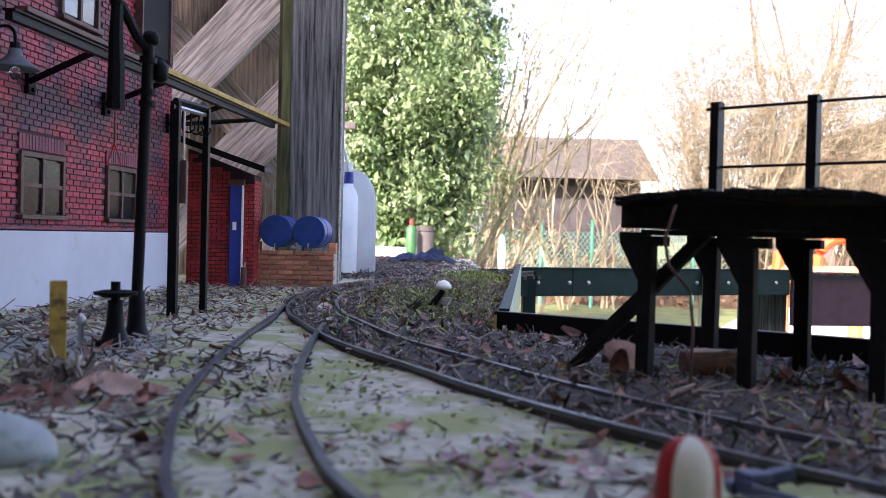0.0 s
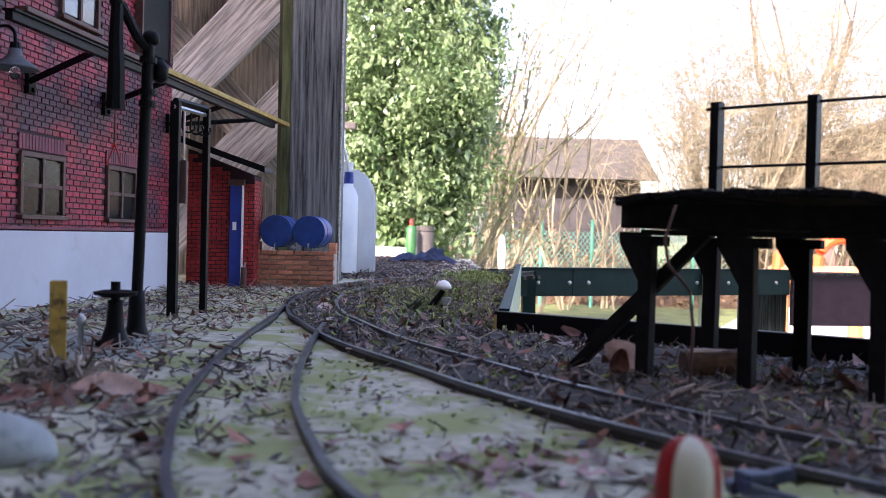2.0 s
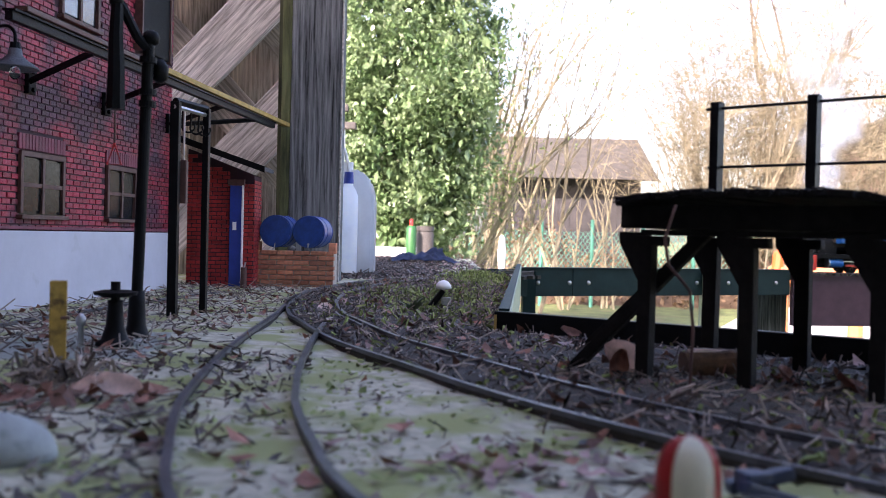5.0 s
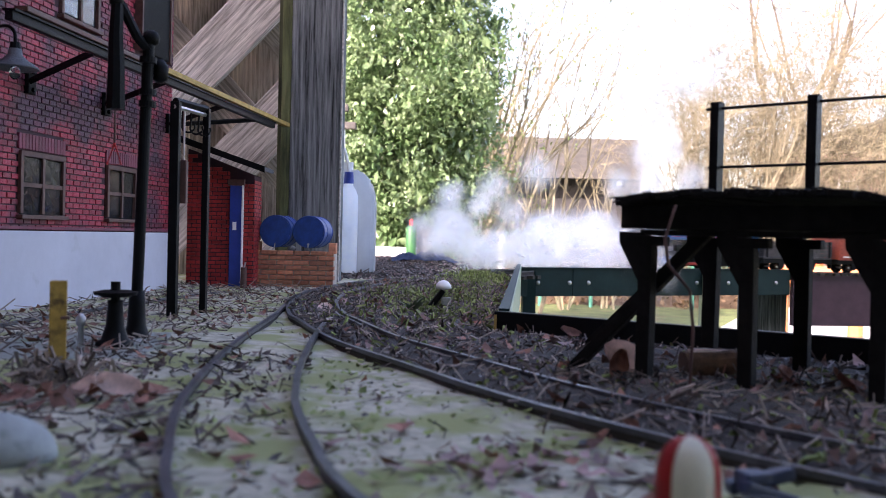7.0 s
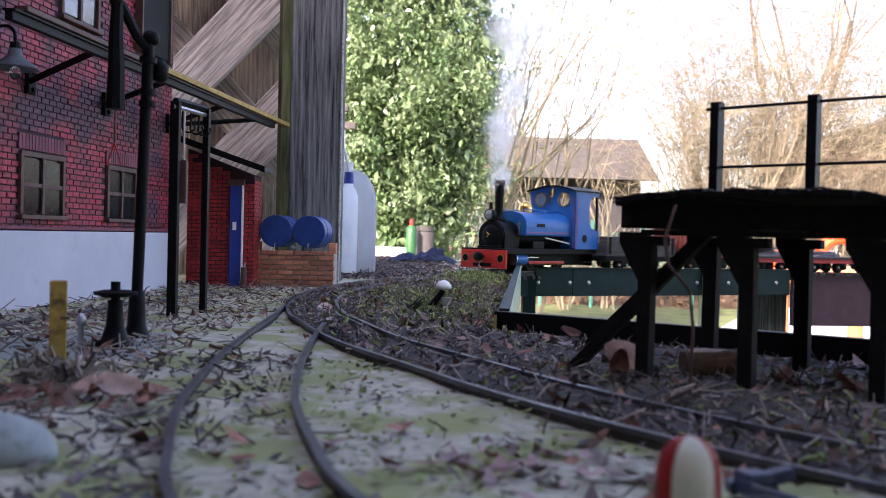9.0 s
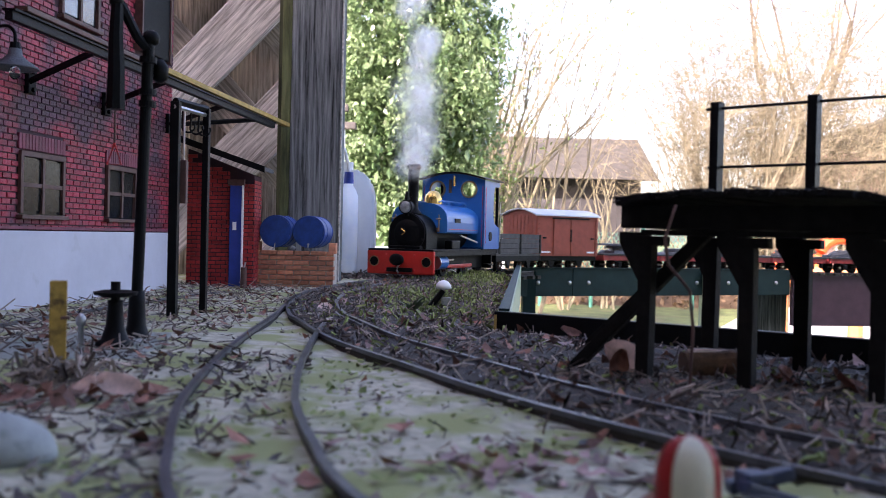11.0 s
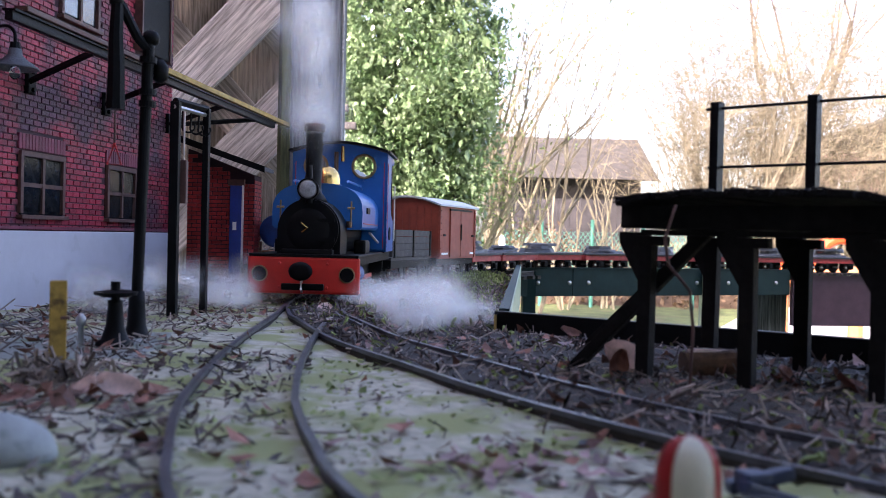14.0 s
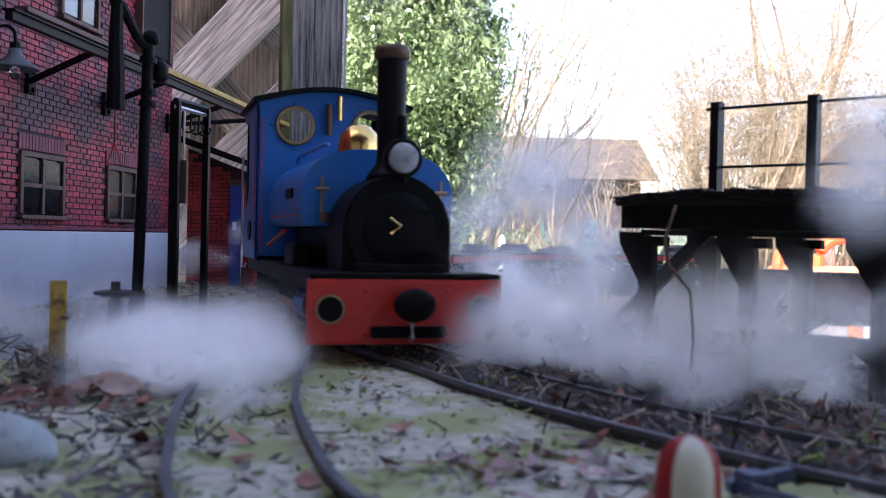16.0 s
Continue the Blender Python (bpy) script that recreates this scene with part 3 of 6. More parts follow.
def make_gantry():
    """The hoist rail on brackets along the building, with its yellow batten."""
    g = thing("hoist_rail", "dark hoist beam on wall brackets with a yellow wooden batten", "hoist", pose(*WALL_AT, -0.006, 0, 0, WALL_TURN))
    OUT = 0.068
    part("beam", B((OUT, 0.145, 0.1670), (0.0045, 0.50, 0.0050), 0.0005), "black", g)
    part("beam_flange", B((OUT, 0.145, 0.1700), (0.0075, 0.50, 0.0011)), "black", g)
    part("batten", B((OUT + 0.001, 0.262, 0.1740), (0.0065, 0.37, 0.0042), 0.0006), "yellow", g, "yellow wooden batten")
    part("batten_dark", B((OUT + 0.001, -0.010, 0.1728), (0.008, 0.17, 0.0030), 0.0006), "frame", g, "weathered brown batten")
    for u in (0.036, 0.150, 0.280):
        br = part("bracket", R((0.000, u, 0.1540), (OUT, u - 0.045, 0.1660), 0.0024, seg=6), "black", g)
        part("wall_plate", B((0.002, u, 0.155), (0.004, 0.010, 0.018), 0.001), "black", br)
        for z in (0.149, 0.161):
            part("wall_bolt", R((0.003, u, z), (0.006, u, z), 0.0018, seg=8), "black", br)
    part("outer_bracket", R((0.000, 0.287, 0.155), (OUT, 0.33, 0.1655), 0.0022, seg=6), "black", g)
    lamp = thing("wall_lamp", "small grey-blue enamel gooseneck lamp with a clear bulb", "lamp", pose(*WALL_AT, -0.006, 0, 0, WALL_TURN))
    lx, ly, lz = OUT, -0.098, 0.1405
    part("gooseneck", tube([(0.0, ly - 0.01, lz + 0.018), (0.035, ly - 0.004, lz + 0.0215)] + arc((lx - 0.006, ly, lz + 0.0165), 0.006, 110, 0, 6) + [(lx, ly, lz + 0.010)], 0.0009), "black", lamp)
    sh = lathe([(0.0022, 0.0108), (0.0033, 0.010), (0.0037, 0.007), (0.0065, 0.0042), (0.0120, 0.0005), (0.0123, -0.0006), (0.0114, -0.0003), (0.006, 0.003)], 24, pose(lx, ly, lz))
    part("shade", sh, "slate", lamp, smooth=True)
    part("cap", R((lx, ly, lz + 0.0085), (lx, ly, lz + 0.0135), 0.0034, 0.0026), "black", lamp)
    part("bulb", lathe([(0.001, -0.005), (0.0026, -0.0034), (0.0029, -0.001), (0.0018, 0.002)], 12, pose(lx, ly, lz - 0.001)), "glass", lamp, "clear glass bulb", smooth=True)


def make_crane():
    c = thing("water_crane", "black water crane with a swinging arm and hanging bag", "water crane", pose(-0.153, 0.482, -0.006))
    part("base", lathe([(0.0095, 0), (0.0095, 0.0016), (0.0066, 0.003), (0.0046, 0.009), (0.0040, 0.020), (0.0038, 0.026)], 20), "black", c, smooth=True)
    part("column", R((0, 0, 0.024), (0.0035, 0, 0.150), 0.0028, 0.0029, 16), "black", c)
    for z in (0.118, 0.124, 0.140):
        part("collar", R((0.0033, 0, z), (0.0034, 0, z + 0.003), 0.0043, seg=16), "black", c)
    part("elbow", lathe([(0.001, -0.0042), (0.0036, -0.0026), (0.0044, 0), (0.0036, 0.0026), (0.001, 0.0042)], 16, pose(0.0045, 0, 0.1525)), "black", c, smooth=True)
    part("arm", tube([(0.004, 0, 0.146), (-0.001, -0.004, 0.152), (-0.0065, -0.010, 0.165), (-0.009, -0.012, 0.169)], 0.0026), "black", c)
    part("arm_end", lathe([(0.001, -0.004), (0.0035, -0.002), (0.0035, 0.002), (0.001, 0.004)], 12, pose(-0.0090, -0.012, 0.1685)), "black", c, smooth=True)
    part("bag", tube([(-0.0085, -0.012, 0.167), (-0.0090, -0.012, 0.150), (-0.0085, -0.012, 0.135), (-0.0085, -0.012, 0.1150)], 0.0030, r2=0.0048), "black", c, "hanging dark leather bag")
    part("counterweight", lathe([(0.001, -0.006), (0.004, -0.004), (0.0045, 0.002), (0.002, 0.006)], 12, pose(0.0075, 0.006, 0.137)), "black", c, smooth=True)
    part("pull_chain", R((-0.0100, -0.008, 0.166), (-0.0100, -0.008, 0.099), 0.0005, seg=6), "frame", c)
    tri = [(-0.0100, -0.008, 0.099), (-0.0135, -0.008, 0.0885), (-0.0065, -0.008, 0.0885), (-0.0100, -0.008, 0.099)]
    part("pull_handle", tube(tri, 0.0006, 6), "red_ball", c, "dull red triangular pull")


def make_yard():
    s = thing("concrete_slab", "pale mossy concrete slab under the water crane", "slab", pose(-0.166, 0.448, -0.0075, 0, 0, 14))
    part("slab", B((0, 0, 0.0018), (0.075, 0.105, 0.005), 0.001), "slab", s)
    v = thing("valve_stand", "black cast valve stand with a flat handwheel", "valve", pose(-0.1505, 0.443, -0.003))
    part("pedestal", lathe([(0.0085, 0), (0.0085, 0.0015), (0.0062, 0.003), (0.0042, 0.009), (0.0033, 0.019), (0.0036, 0.021)], 20), "black", v, smooth=True)
    w = part("handwheel", lathe([(0.0065, 0), (0.0095, -0.0006), (0.0098, 0.0008), (0.0065, 0.0014)], 24, pose(0, 0, 0.0240)), "black", v)
    part("spindle", R((0, 0, 0.020), (0, 0, 0.0295), 0.0022, seg=12), "black", v)
    part("hub", R((0, 0, 0.0225), (0, 0, 0.0255), 0.0068, seg=16), "black", w)
    g = thing("tool_rack", "black timber gantry with hanging hooks and a pull weight", "rack", pose(0, 0, 0))
    part("post", B((-0.1665, 0.593, 0.062), (0.0055, 0.006, 0.136), 0.0004), "black", g)
    part("post", B((-0.1570, 0.632, 0.062), (0.0040, 0.006, 0.138), 0.0004), "black", g)
    part("crossbar", tube([(-0.1668, 0.593, 0.1305), (-0.1570, 0.632, 0.1305)], 0.0022, 6), "black", g)
    part("crossbar", tube([(-0.1668, 0.590, 0.1265), (-0.1575, 0.629, 0.1265)], 0.0014, 6), "steel", g)
    for k in range(3):
        y = 0.602 + 0.010 * k
        x = -0.1668 + (y - 0.593) * 0.25
        part("hook", tube([(x, y, 0.127)] + arc((x + 0.0035, y, 0.116), 0.004, 160, 380, 8), 0.0007, 6), "black", g)
    part("hanging_rod", R((-0.1630, 0.600, 0.125), (-0.1630, 0.600, 0.094), 0.0007, seg=6), "steel", g)
    part("pull_weight", B((-0.1630, 0.600, 0.081), (0.0050, 0.005, 0.027), 0.0008), "frame", g, "brown wooden weight")
    y = thing("yellow_stake", "yellow weathered wooden stake standing in the ground", "stake", pose(-0.1365, 0.342, -0.007, 0, 0, 20))
    part("stake", B((0, 0, 0.0195), (0.0058, 0.0045, 0.039), 0.0004), "stake_yellow", y)
    part("nail", R((0.001, -0.003, 0.026), (0.004, -0.004, 0.026), 0.0006, seg=6), "frame", y)
    p = thing("small_peg", "small grey metal peg beside the slab", "peg", pose(-0.164, 0.437, -0.006))
    part("peg", lathe([(0.0022, 0), (0.0016, 0.003), (0.0012, 0.012), (0.0022, 0.013), (0.0022, 0.016), (0.0008, 0.018)], 12), "steel", p, smooth=True)
    bm = bmesh.new()
    bmesh.ops.create_icosphere(bm, subdivisions=4, radius=1)
    for q in bm.verts:
        q.co *= 1 + 0.03 * noise.noise(q.co * 1.3)
        q.co = Vector((q.co.x * 0.0140, q.co.y * 0.0105, q.co.z * 0.0084))
    tagged(part("pebble", bm, "pebble", m=pose(-0.1030, 0.223, -0.0008, 0, 8, 10), smooth=True), "smooth pale grey pebble lying on the ground", "stone")


def make_annex():
    """The lean-to with a blue door beyond the main building."""
    a = thing("brick_lean_to", "small red brick lean-to with a dark sloping roof", "building", pose(-0.252, 0.944, -0.006))
    part("body", prism([(0, 0), (0.0655, 0), (0.0655, 0.112), (0, 0.137)], 0.0, 0.035), "joint", a)
    vf = brick_sheet(0.0, 0.0415, 0, 0.132, 0.0098, 0.0040, 0.0007, [(0.010, 0.05, 0.127, 0.14), (0.022, 0.05, 0.123, 0.14), (0.033, 0.05, 0.119, 0.14)], 0.0008, seed=5)
    mesh_part("front_brickwork", vf, "annex_brick", a, kind="stuff")
    vf = brick_sheet(0.0555, 0.0655, 0, 0.106, 0.0098, 0.0040, 0.0007, [], 0.0008, seed=6)
    mesh_part("jamb_brickwork", vf, "annex_brick", a, kind="stuff")
    vf = brick_sheet(0.0, 0.035, 0, 0.110, 0.0098, 0.0040, 0.0007, [], 0.0008, seed=7)
    mesh_part("side_brickwork", vf, "annex_brick", a, pose(0.0655, 0, 0, 0, 0, 90), kind="stuff")
    d = part("door", B((0.0485, -0.0015, 0.052), (0.0120, 0.004, 0.100), 0.0005), "door_blue", a, "blue painted door")
    part("notice", B((0.0475, -0.0042, 0.062), (0.0035, 0.0012, 0.008)), "white", d, "small white notice")
    part("door_post", B((0.0550, -0.0025, 0.052), (0.0014, 0.005, 0.100)), "white", d, "pale door edge")
    part("door_lintel", B((0.0485, -0.002, 0.1045), (0.016, 0.005, 0.006)), "frame", a)
    r = part("roof", prism([(-0.012, 0.145), (0.076, 0.1165), (0.076, 0.1205), (-0.012, 0.151)], -0.016, 0.045), "slate", a, "dark felt roof")
    part("roof_edge", prism([(-0.012, 0.1442), (0.0785, 0.1140), (0.0785, 0.1200), (-0.012, 0.1505)], -0.0185, -0.0162), "black", r)
    k = thing("oil_can", "small dark canister leaning by the blue door", "canister", pose(-0.1935, 0.934, -0.006))
    part("body", R((0, 0, 0), (0.0005, 0, 0.022), 0.0032, 0.0028, 12), "frame", k)
    part("spout", R((0.0005, 0, 0.021), (0.002, 0, 0.027), 0.0008, seg=8), "steel", k)


def make_bunker():
    b = thing("brick_bunker", "low terracotta brick stand with weathered mortar", "stand", pose(-0.150, 0.985, -0.007))
    part("core", B((0, 0, 0.0185), (0.080, 0.030, 0.037)), "mortar", b)
    first = {}

    def brick(w, m):
        if w not in first:
            first[w] = part("brick", B((0, 0, 0), (w, 0.010, 0.0041), 0.0006), "terracotta", b, m=m)
        else:
            o = new("brick", first[w].data)
            o.parent, o.matrix_basis = b, m
    for r in range(8):
        z = 0.0026 + r * 0.00498
        x = -0.0415
        widths = (0.0165, 0.0165, 0.0165, 0.0165, 0.0165) if r % 2 == 0 else (0.0080, 0.0165, 0.0165, 0.0165, 0.0165, 0.0080)
        for w in widths:
            brick(round(w - 0.0012, 4), pose(x + w / 2 + random.uniform(-0.0004, 0.0004), -0.0125 + random.uniform(-0.0006, 0.0006), z, 0, random.uniform(-1, 1), random.uniform(-1.5, 1.5)))
            x += w
    for s in (-1, 1):
        part("corner_brick", B((s * 0.0385, -0.010, 0.0428), (0.0075, 0.013, 0.011), 0.001), "terracotta", b)
    for i, x in enumerate((-0.0190, 0.0145)):
        d = thing("oil_drum", "blue steel drum lying on its side on the brick stand", "drum", pose(-0.150 + x, 0.968, 0.0520, 0, 0, -3 - 2 * i), "drums on the stand")
        prof = [(0.0150, 0.0004), (0.0158, 0.0), (0.0164, 0.0004), (0.0164, 0.0014), (0.0158, 0.002), (0.0158, 0.016), (0.0163, 0.0168), (0.0163, 0.0178), (0.0158, 0.0185),
                (0.0158, 0.040), (0.0164, 0.0405), (0.0164, 0.042), (0.0150, 0.042)]
        part("shell", lathe(prof, 32, pose(0, 0, 0, -90)), "blue_drum", d, smooth=False)
        part("lid", R((0, -0.0002, 0), (0, 0.0015, 0), 0.0150, seg=32), "blue_drum", d)
        part("tap", R((0, 0.0005, -0.0125), (0, -0.003, -0.0125), 0.0009, seg=8), "blue_drum" if i == 0 else "steel", d)
        part("spout", R((0, -0.0025, -0.0125), (0, -0.0030, -0.0158), 0.0007, seg=8), "steel", d)
    tagged(part("knob", lathe([(0.001, 0), (0.0024, 0.001), (0.0026, 0.0025), (0.0012, 0.004)], 14, pose(-0.1515, 0.971, 0.0335)), "stone_chip", smooth=True), "small round grey pebble on the brick stand", "stone")


def make_bottles():
    b = thing("spray_bottle", "translucent milky plastic bottle with a blue collar", "bottle", pose(-0.1245, 1.25, -0.006))
    prof = [(0.0115, 0), (0.0125, 0.003), (0.0128, 0.096), (0.0124, 0.106), (0.0095, 0.114), (0.0060, 0.119), (0.0055, 0.124)]
    part("body", lathe(prof, 24), "milky", b, smooth=True)
    part("collar", R((0, 0, 0.122), (0, 0, 0.137), 0.0068, 0.0058, 20), "door_blue", b, "bright blue collar")
    part("nozzle", tube([(0, 0, 0.136), (-0.002, 0, 0.150), (-0.007, 0, 0.168)], 0.003, r2=0.002), "white", b)
    part("level_mark", B((-0.010, -0.0080, 0.040), (0.003, 0.001, 0.045)), "dark_blue", b, "faint blue scale")
    j = thing("jerrycan", "white translucent plastic jerrycan beside the bottle", "jerrycan", pose(-0.1195, 1.31, -0.006))
    bm = prism([(-0.026, 0), (0.0245, 0), (0.0245, 0.105), (0.018, 0.130), (0.004, 0.145), (-0.026, 0.145)], 0, 0.05)
    bmesh.ops.bevel(bm, geom=list(bm.edges), offset=0.004, segments=2, affect="EDGES")
    part("body", bm, "milky", j)
    part("cap", R((-0.014, 0.02, 0.144), (-0.014, 0.02, 0.156), 0.007, seg=18), "white", j)


def make_platform():
    """The dark timber loading stage; x runs along its front, parallel to the bridge beam, y to its back."""
    p = thing("loading_stage", "black weathered timber loading stage on braced posts", "loading stage", pose(0.0803, 0.378, 0, 0, 0, -36.87))
    rnd = random.Random(4)
    BACK, POSTS = 0.0675, (0.0, 0.0408, 0.0862)

    def deck_z(u):
        return float(np.interp(u, (-0.010, 0.004, 0.020, 0.050, 0.079, 0.092, 0.104), (0.0660, 0.0675, 0.0688, 0.0692, 0.0686, 0.0655, 0.0640)))
    x = -0.0092
    while x < 0.100:
        w = rnd.uniform(0.0075, 0.0105)
        tilt = math.degrees(math.atan2(deck_z(x + w) - deck_z(x), w))
        part("plank", B((0, 0, 0), (w - 0.0003, 0.094 + rnd.uniform(-0.004, 0.004), 0.0030), 0.0006), "black_wood", p,
             m=pose(x + w / 2, BACK / 2 + rnd.uniform(-0.002, 0.002), deck_z(x + w / 2) + rnd.uniform(-0.0004, 0.0004), rnd.uniform(-0.3, 0.3), -tilt + rnd.uniform(-2, 2), rnd.uniform(-1, 1)))
        x += w
    for q in range(90):
        u = rnd.uniform(-0.008, 0.096)
        z = deck_z(u) + rnd.uniform(-0.0008, 0.0016)
        part("splinter", R((u, -0.010, z), (u + rnd.uniform(-0.006, 0.006), -0.015 + rnd.uniform(-0.002, 0.002), z + rnd.uniform(-0.0006, 0.0009)), 0.0005, 0.0002, 5), "black_wood", p)
    for k in range(7):
        u = -0.0085 + rnd.uniform(-0.001, 0.002)
        y = -0.012 + k * 0.008
        part("splinter", R((u, y, 0.0662), (u - rnd.uniform(0.001, 0.004), y - 0.002, 0.0662 + rnd.uniform(-0.001, 0.001)), 0.0008, 0.0003, 5), "black_wood", p)
    part("front_beam", B((0.043, 0, 0.0605), (0.106, 0.007, 0.0090), 0.0006), "black_wood", p)
    part("front_bearer", B((0.046, 0.0005, 0.0545), (0.096, 0.006, 0.0022), 0.0004), "black_wood", p)
    part("back_beam", B((0.043, BACK, 0.0605), (0.106, 0.007, 0.0090), 0.0006), "black_wood", p)
    for u in (-0.0005, 0.0408, 0.0862):
        part("cross_beam", B((u, BACK / 2, 0.0600), (0.006, BACK - 0.0072, 0.0080), 0.0006), "black_wood", p)
    for y, wide in ((0.0, 0.0055), (BACK, 0.0062)):
        for u in POSTS:
            lean = rnd.uniform(-0.6, 0.6)
            post = part("post", B((0, 0, 0.022), (wide, 0.006, 0.062), 0.0004), "black_wood", p, m=pose(u, y, 0, 0, lean, 0))
            part("knee_brace", prism([(0, 0.0545), (-0.0115, 0.0545), (-0.0112, 0.0500), (-0.0032, 0.0360), (0, 0.0330)], -0.0026, 0.0026), "black_wood", post)
            part("post_head", B((0.002, 0, 0.0512), (0.0115, 0.0064, 0.0040), 0.0006), "black_wood", post)
    part("raking_strut", B((0, 0, 0), (0.0905, 0.0050, 0.0048), 0.0005), "black_wood", p, m=pose(-0.0060, 0.0056, 0.0262, 0, -45.6, 0))
    part("raking_strut", B((0, 0, 0), (0.0960, 0.0050, 0.0048), 0.0005), "black_wood", p, m=pose(-0.0340, BACK + 0.0058, 0.0275, 0, -44, 0))
    for u, top in ((0.0005, 0.1140), (0.0428, 0.1145), (0.0862, 0.1145)):
        post = part("rail_post", B((u, BACK + 0.001, (top + 0.058) / 2), (0.0048, 0.005, top - 0.058), 0.0003), "black", p)
        part("post_flange", B((u + 0.0015, BACK - 0.0025, (top + 0.066) / 2), (0.0022, 0.004, top - 0.068)), "black", post)
    part("handrail", tube([(-0.0042, BACK, 0.1110), (0.02, BACK, 0.1113), (0.0428, BACK, 0.1116), (0.0862, BACK, 0.1120), (0.094, BACK, 0.1120)], 0.0007, 6), "black", p)
    part("handrail", tube([(-0.0030, BACK, 0.0848), (0.0428, BACK, 0.0852), (0.0862, BACK, 0.0856), (0.094, BACK, 0.0856)], 0.0007, 6), "black", p)
    tagged(part("dead_stem", tube([(0.0880, 0.338, -0.005), (0.0885, 0.337, 0.020), (0.087, 0.337, 0.034), (0.0790, 0.336, 0.043), (0.0775, 0.336, 0.052), (0.081, 0.336, 0.064)], 0.0006, 6), "frame"),
           "thin dry plant stem beside the loading stage", "plant stem")


def make_bridge():
    b = thing("green_bridge", "dark green panel bridge with bolted sides across a gap", "bridge")
    a, c = Vector((0.123, 1.50, 0)), Vector((0.628, 1.735, 0))
    d = (c - a).normalized()
    turn = math.degrees(math.atan2(d.y, d.x))
    L = (c - a).length
    m = pose(a.x, a.y, 0, 0, 0, turn)
    for x0, x1 in ((0.0, L * 0.17), (L * 0.172, L)):
        part("side_panel", B(((x0 + x1) / 2, 0.004, -0.0185), (x1 - x0, 0.008, 0.044), 0.0008), "green_panel", b, m=m)
    part("top_flange", B((L / 2, 0.010, 0.0042), (L + 0.004, 0.024, 0.002), 0.0004), "green_panel", b, m=m)
    for u in (0.055, 0.16, 0.225, 0.62, 0.745, 0.94):
        part("bolt", lathe([(0.0035, 0), (0.0035, 0.001), (0.0018, 0.0022)], 12, m @ pose(u * L, 0, -0.019, 90)), "steel", b, smooth=True)
    part("deck", B((L / 2, 0.055, -0.012), (L + 0.1, 0.085, 0.006)), "black_wood", b, m=m)
    part("far_panel", B((0.090, 1.648, -0.017), (0.150, 0.006, 0.028), 0.0006, pose(0, 0, 0)), "green_panel", b)
    e0, e1 = Vector((0.036, 0.552, 0)), Vector((0.119, 1.50, 0))
    dd = (e1 - e0)
    tm = pose(e0.x, e0.y, 0, 0, 0, math.degrees(math.atan2(dd.y, dd.x)))
    # paler than the other panels to imitate light reflecting off this face
    part("end_wall", B((dd.length / 2, -0.002, -0.0165), (dd.length, 0.004, 0.050), 0.0006), "green_inner", b, "inner face painted pale for its reflected light", m=tm)
    part("end_wall_cap", B((dd.length / 2, 0.0, 0.0095), (dd.length, 0.006, 0.0015)), "green_panel", b, m=tm)
    n0, n1 = Vector((0.030, 0.548, 0)), Vector((0.330, 0.340, 0))
    dn = n1 - n0
    nm = pose(n0.x, n0.y, 0, 0, 0, math.degrees(math.atan2(dn.y, dn.x)))
    # black instead of green: the shade on the near beam is in its colour
    part("near_beam", B((dn.length / 2, 0.003, -0.006), (dn.length, 0.006, 0.030), 0.0006), "black", b, m=nm)
    part("beam_end_strip", B((0.0015, -0.0008, -0.002), (0.0012, 0.001, 0.018)), "yellow", b, m=nm)
    part("pier", B((0.46, 1.655, -0.25), (0.026, 0.03, 0.50)), "green_inner", b)
    part("pier", B((0.137, 1.52, -0.25), (0.020, 0.03, 0.50)), "green_panel", b)
    p = thing("maroon_bridge", "maroon riveted plate bridge next to the green one", "bridge", pose(0.632, 1.735, 0, 0, 0, 8))
    part("side_plate", B((0.30, 0.004, -0.050), (0.60, 0.006, 0.092), 0.0008), "purple", p)
    part("end_stiffener", B((0.006, -0.002, -0.050), (0.012, 0.004, 0.092), 0.0006), "purple", p)
    for k in range(6):
        part("rivet", lathe([(0.0022, 0), (0.0012, 0.0012)], 10, pose(0.006, -0.004, -0.088 + k * 0.015, 90)), "black", p)
    part("walkway", B((0.30, 0.05, -0.007), (0.62, 0.085, 0.004)), "black_wood", p)
    for k in range(40):
        part("sleeper_end", B((0.008 + k * 0.0148, 0.006, -0.0022), (0.009, 0.03, 0.0040)), "sleeper", p)
    w = thing("board_support", "grey weathered timber support below the bridges", "support", pose(0.60, 1.80, 0))
    part("support_panel", B((0, 0, -0.49), (0.085, 0.02, 0.92)), "post", w)


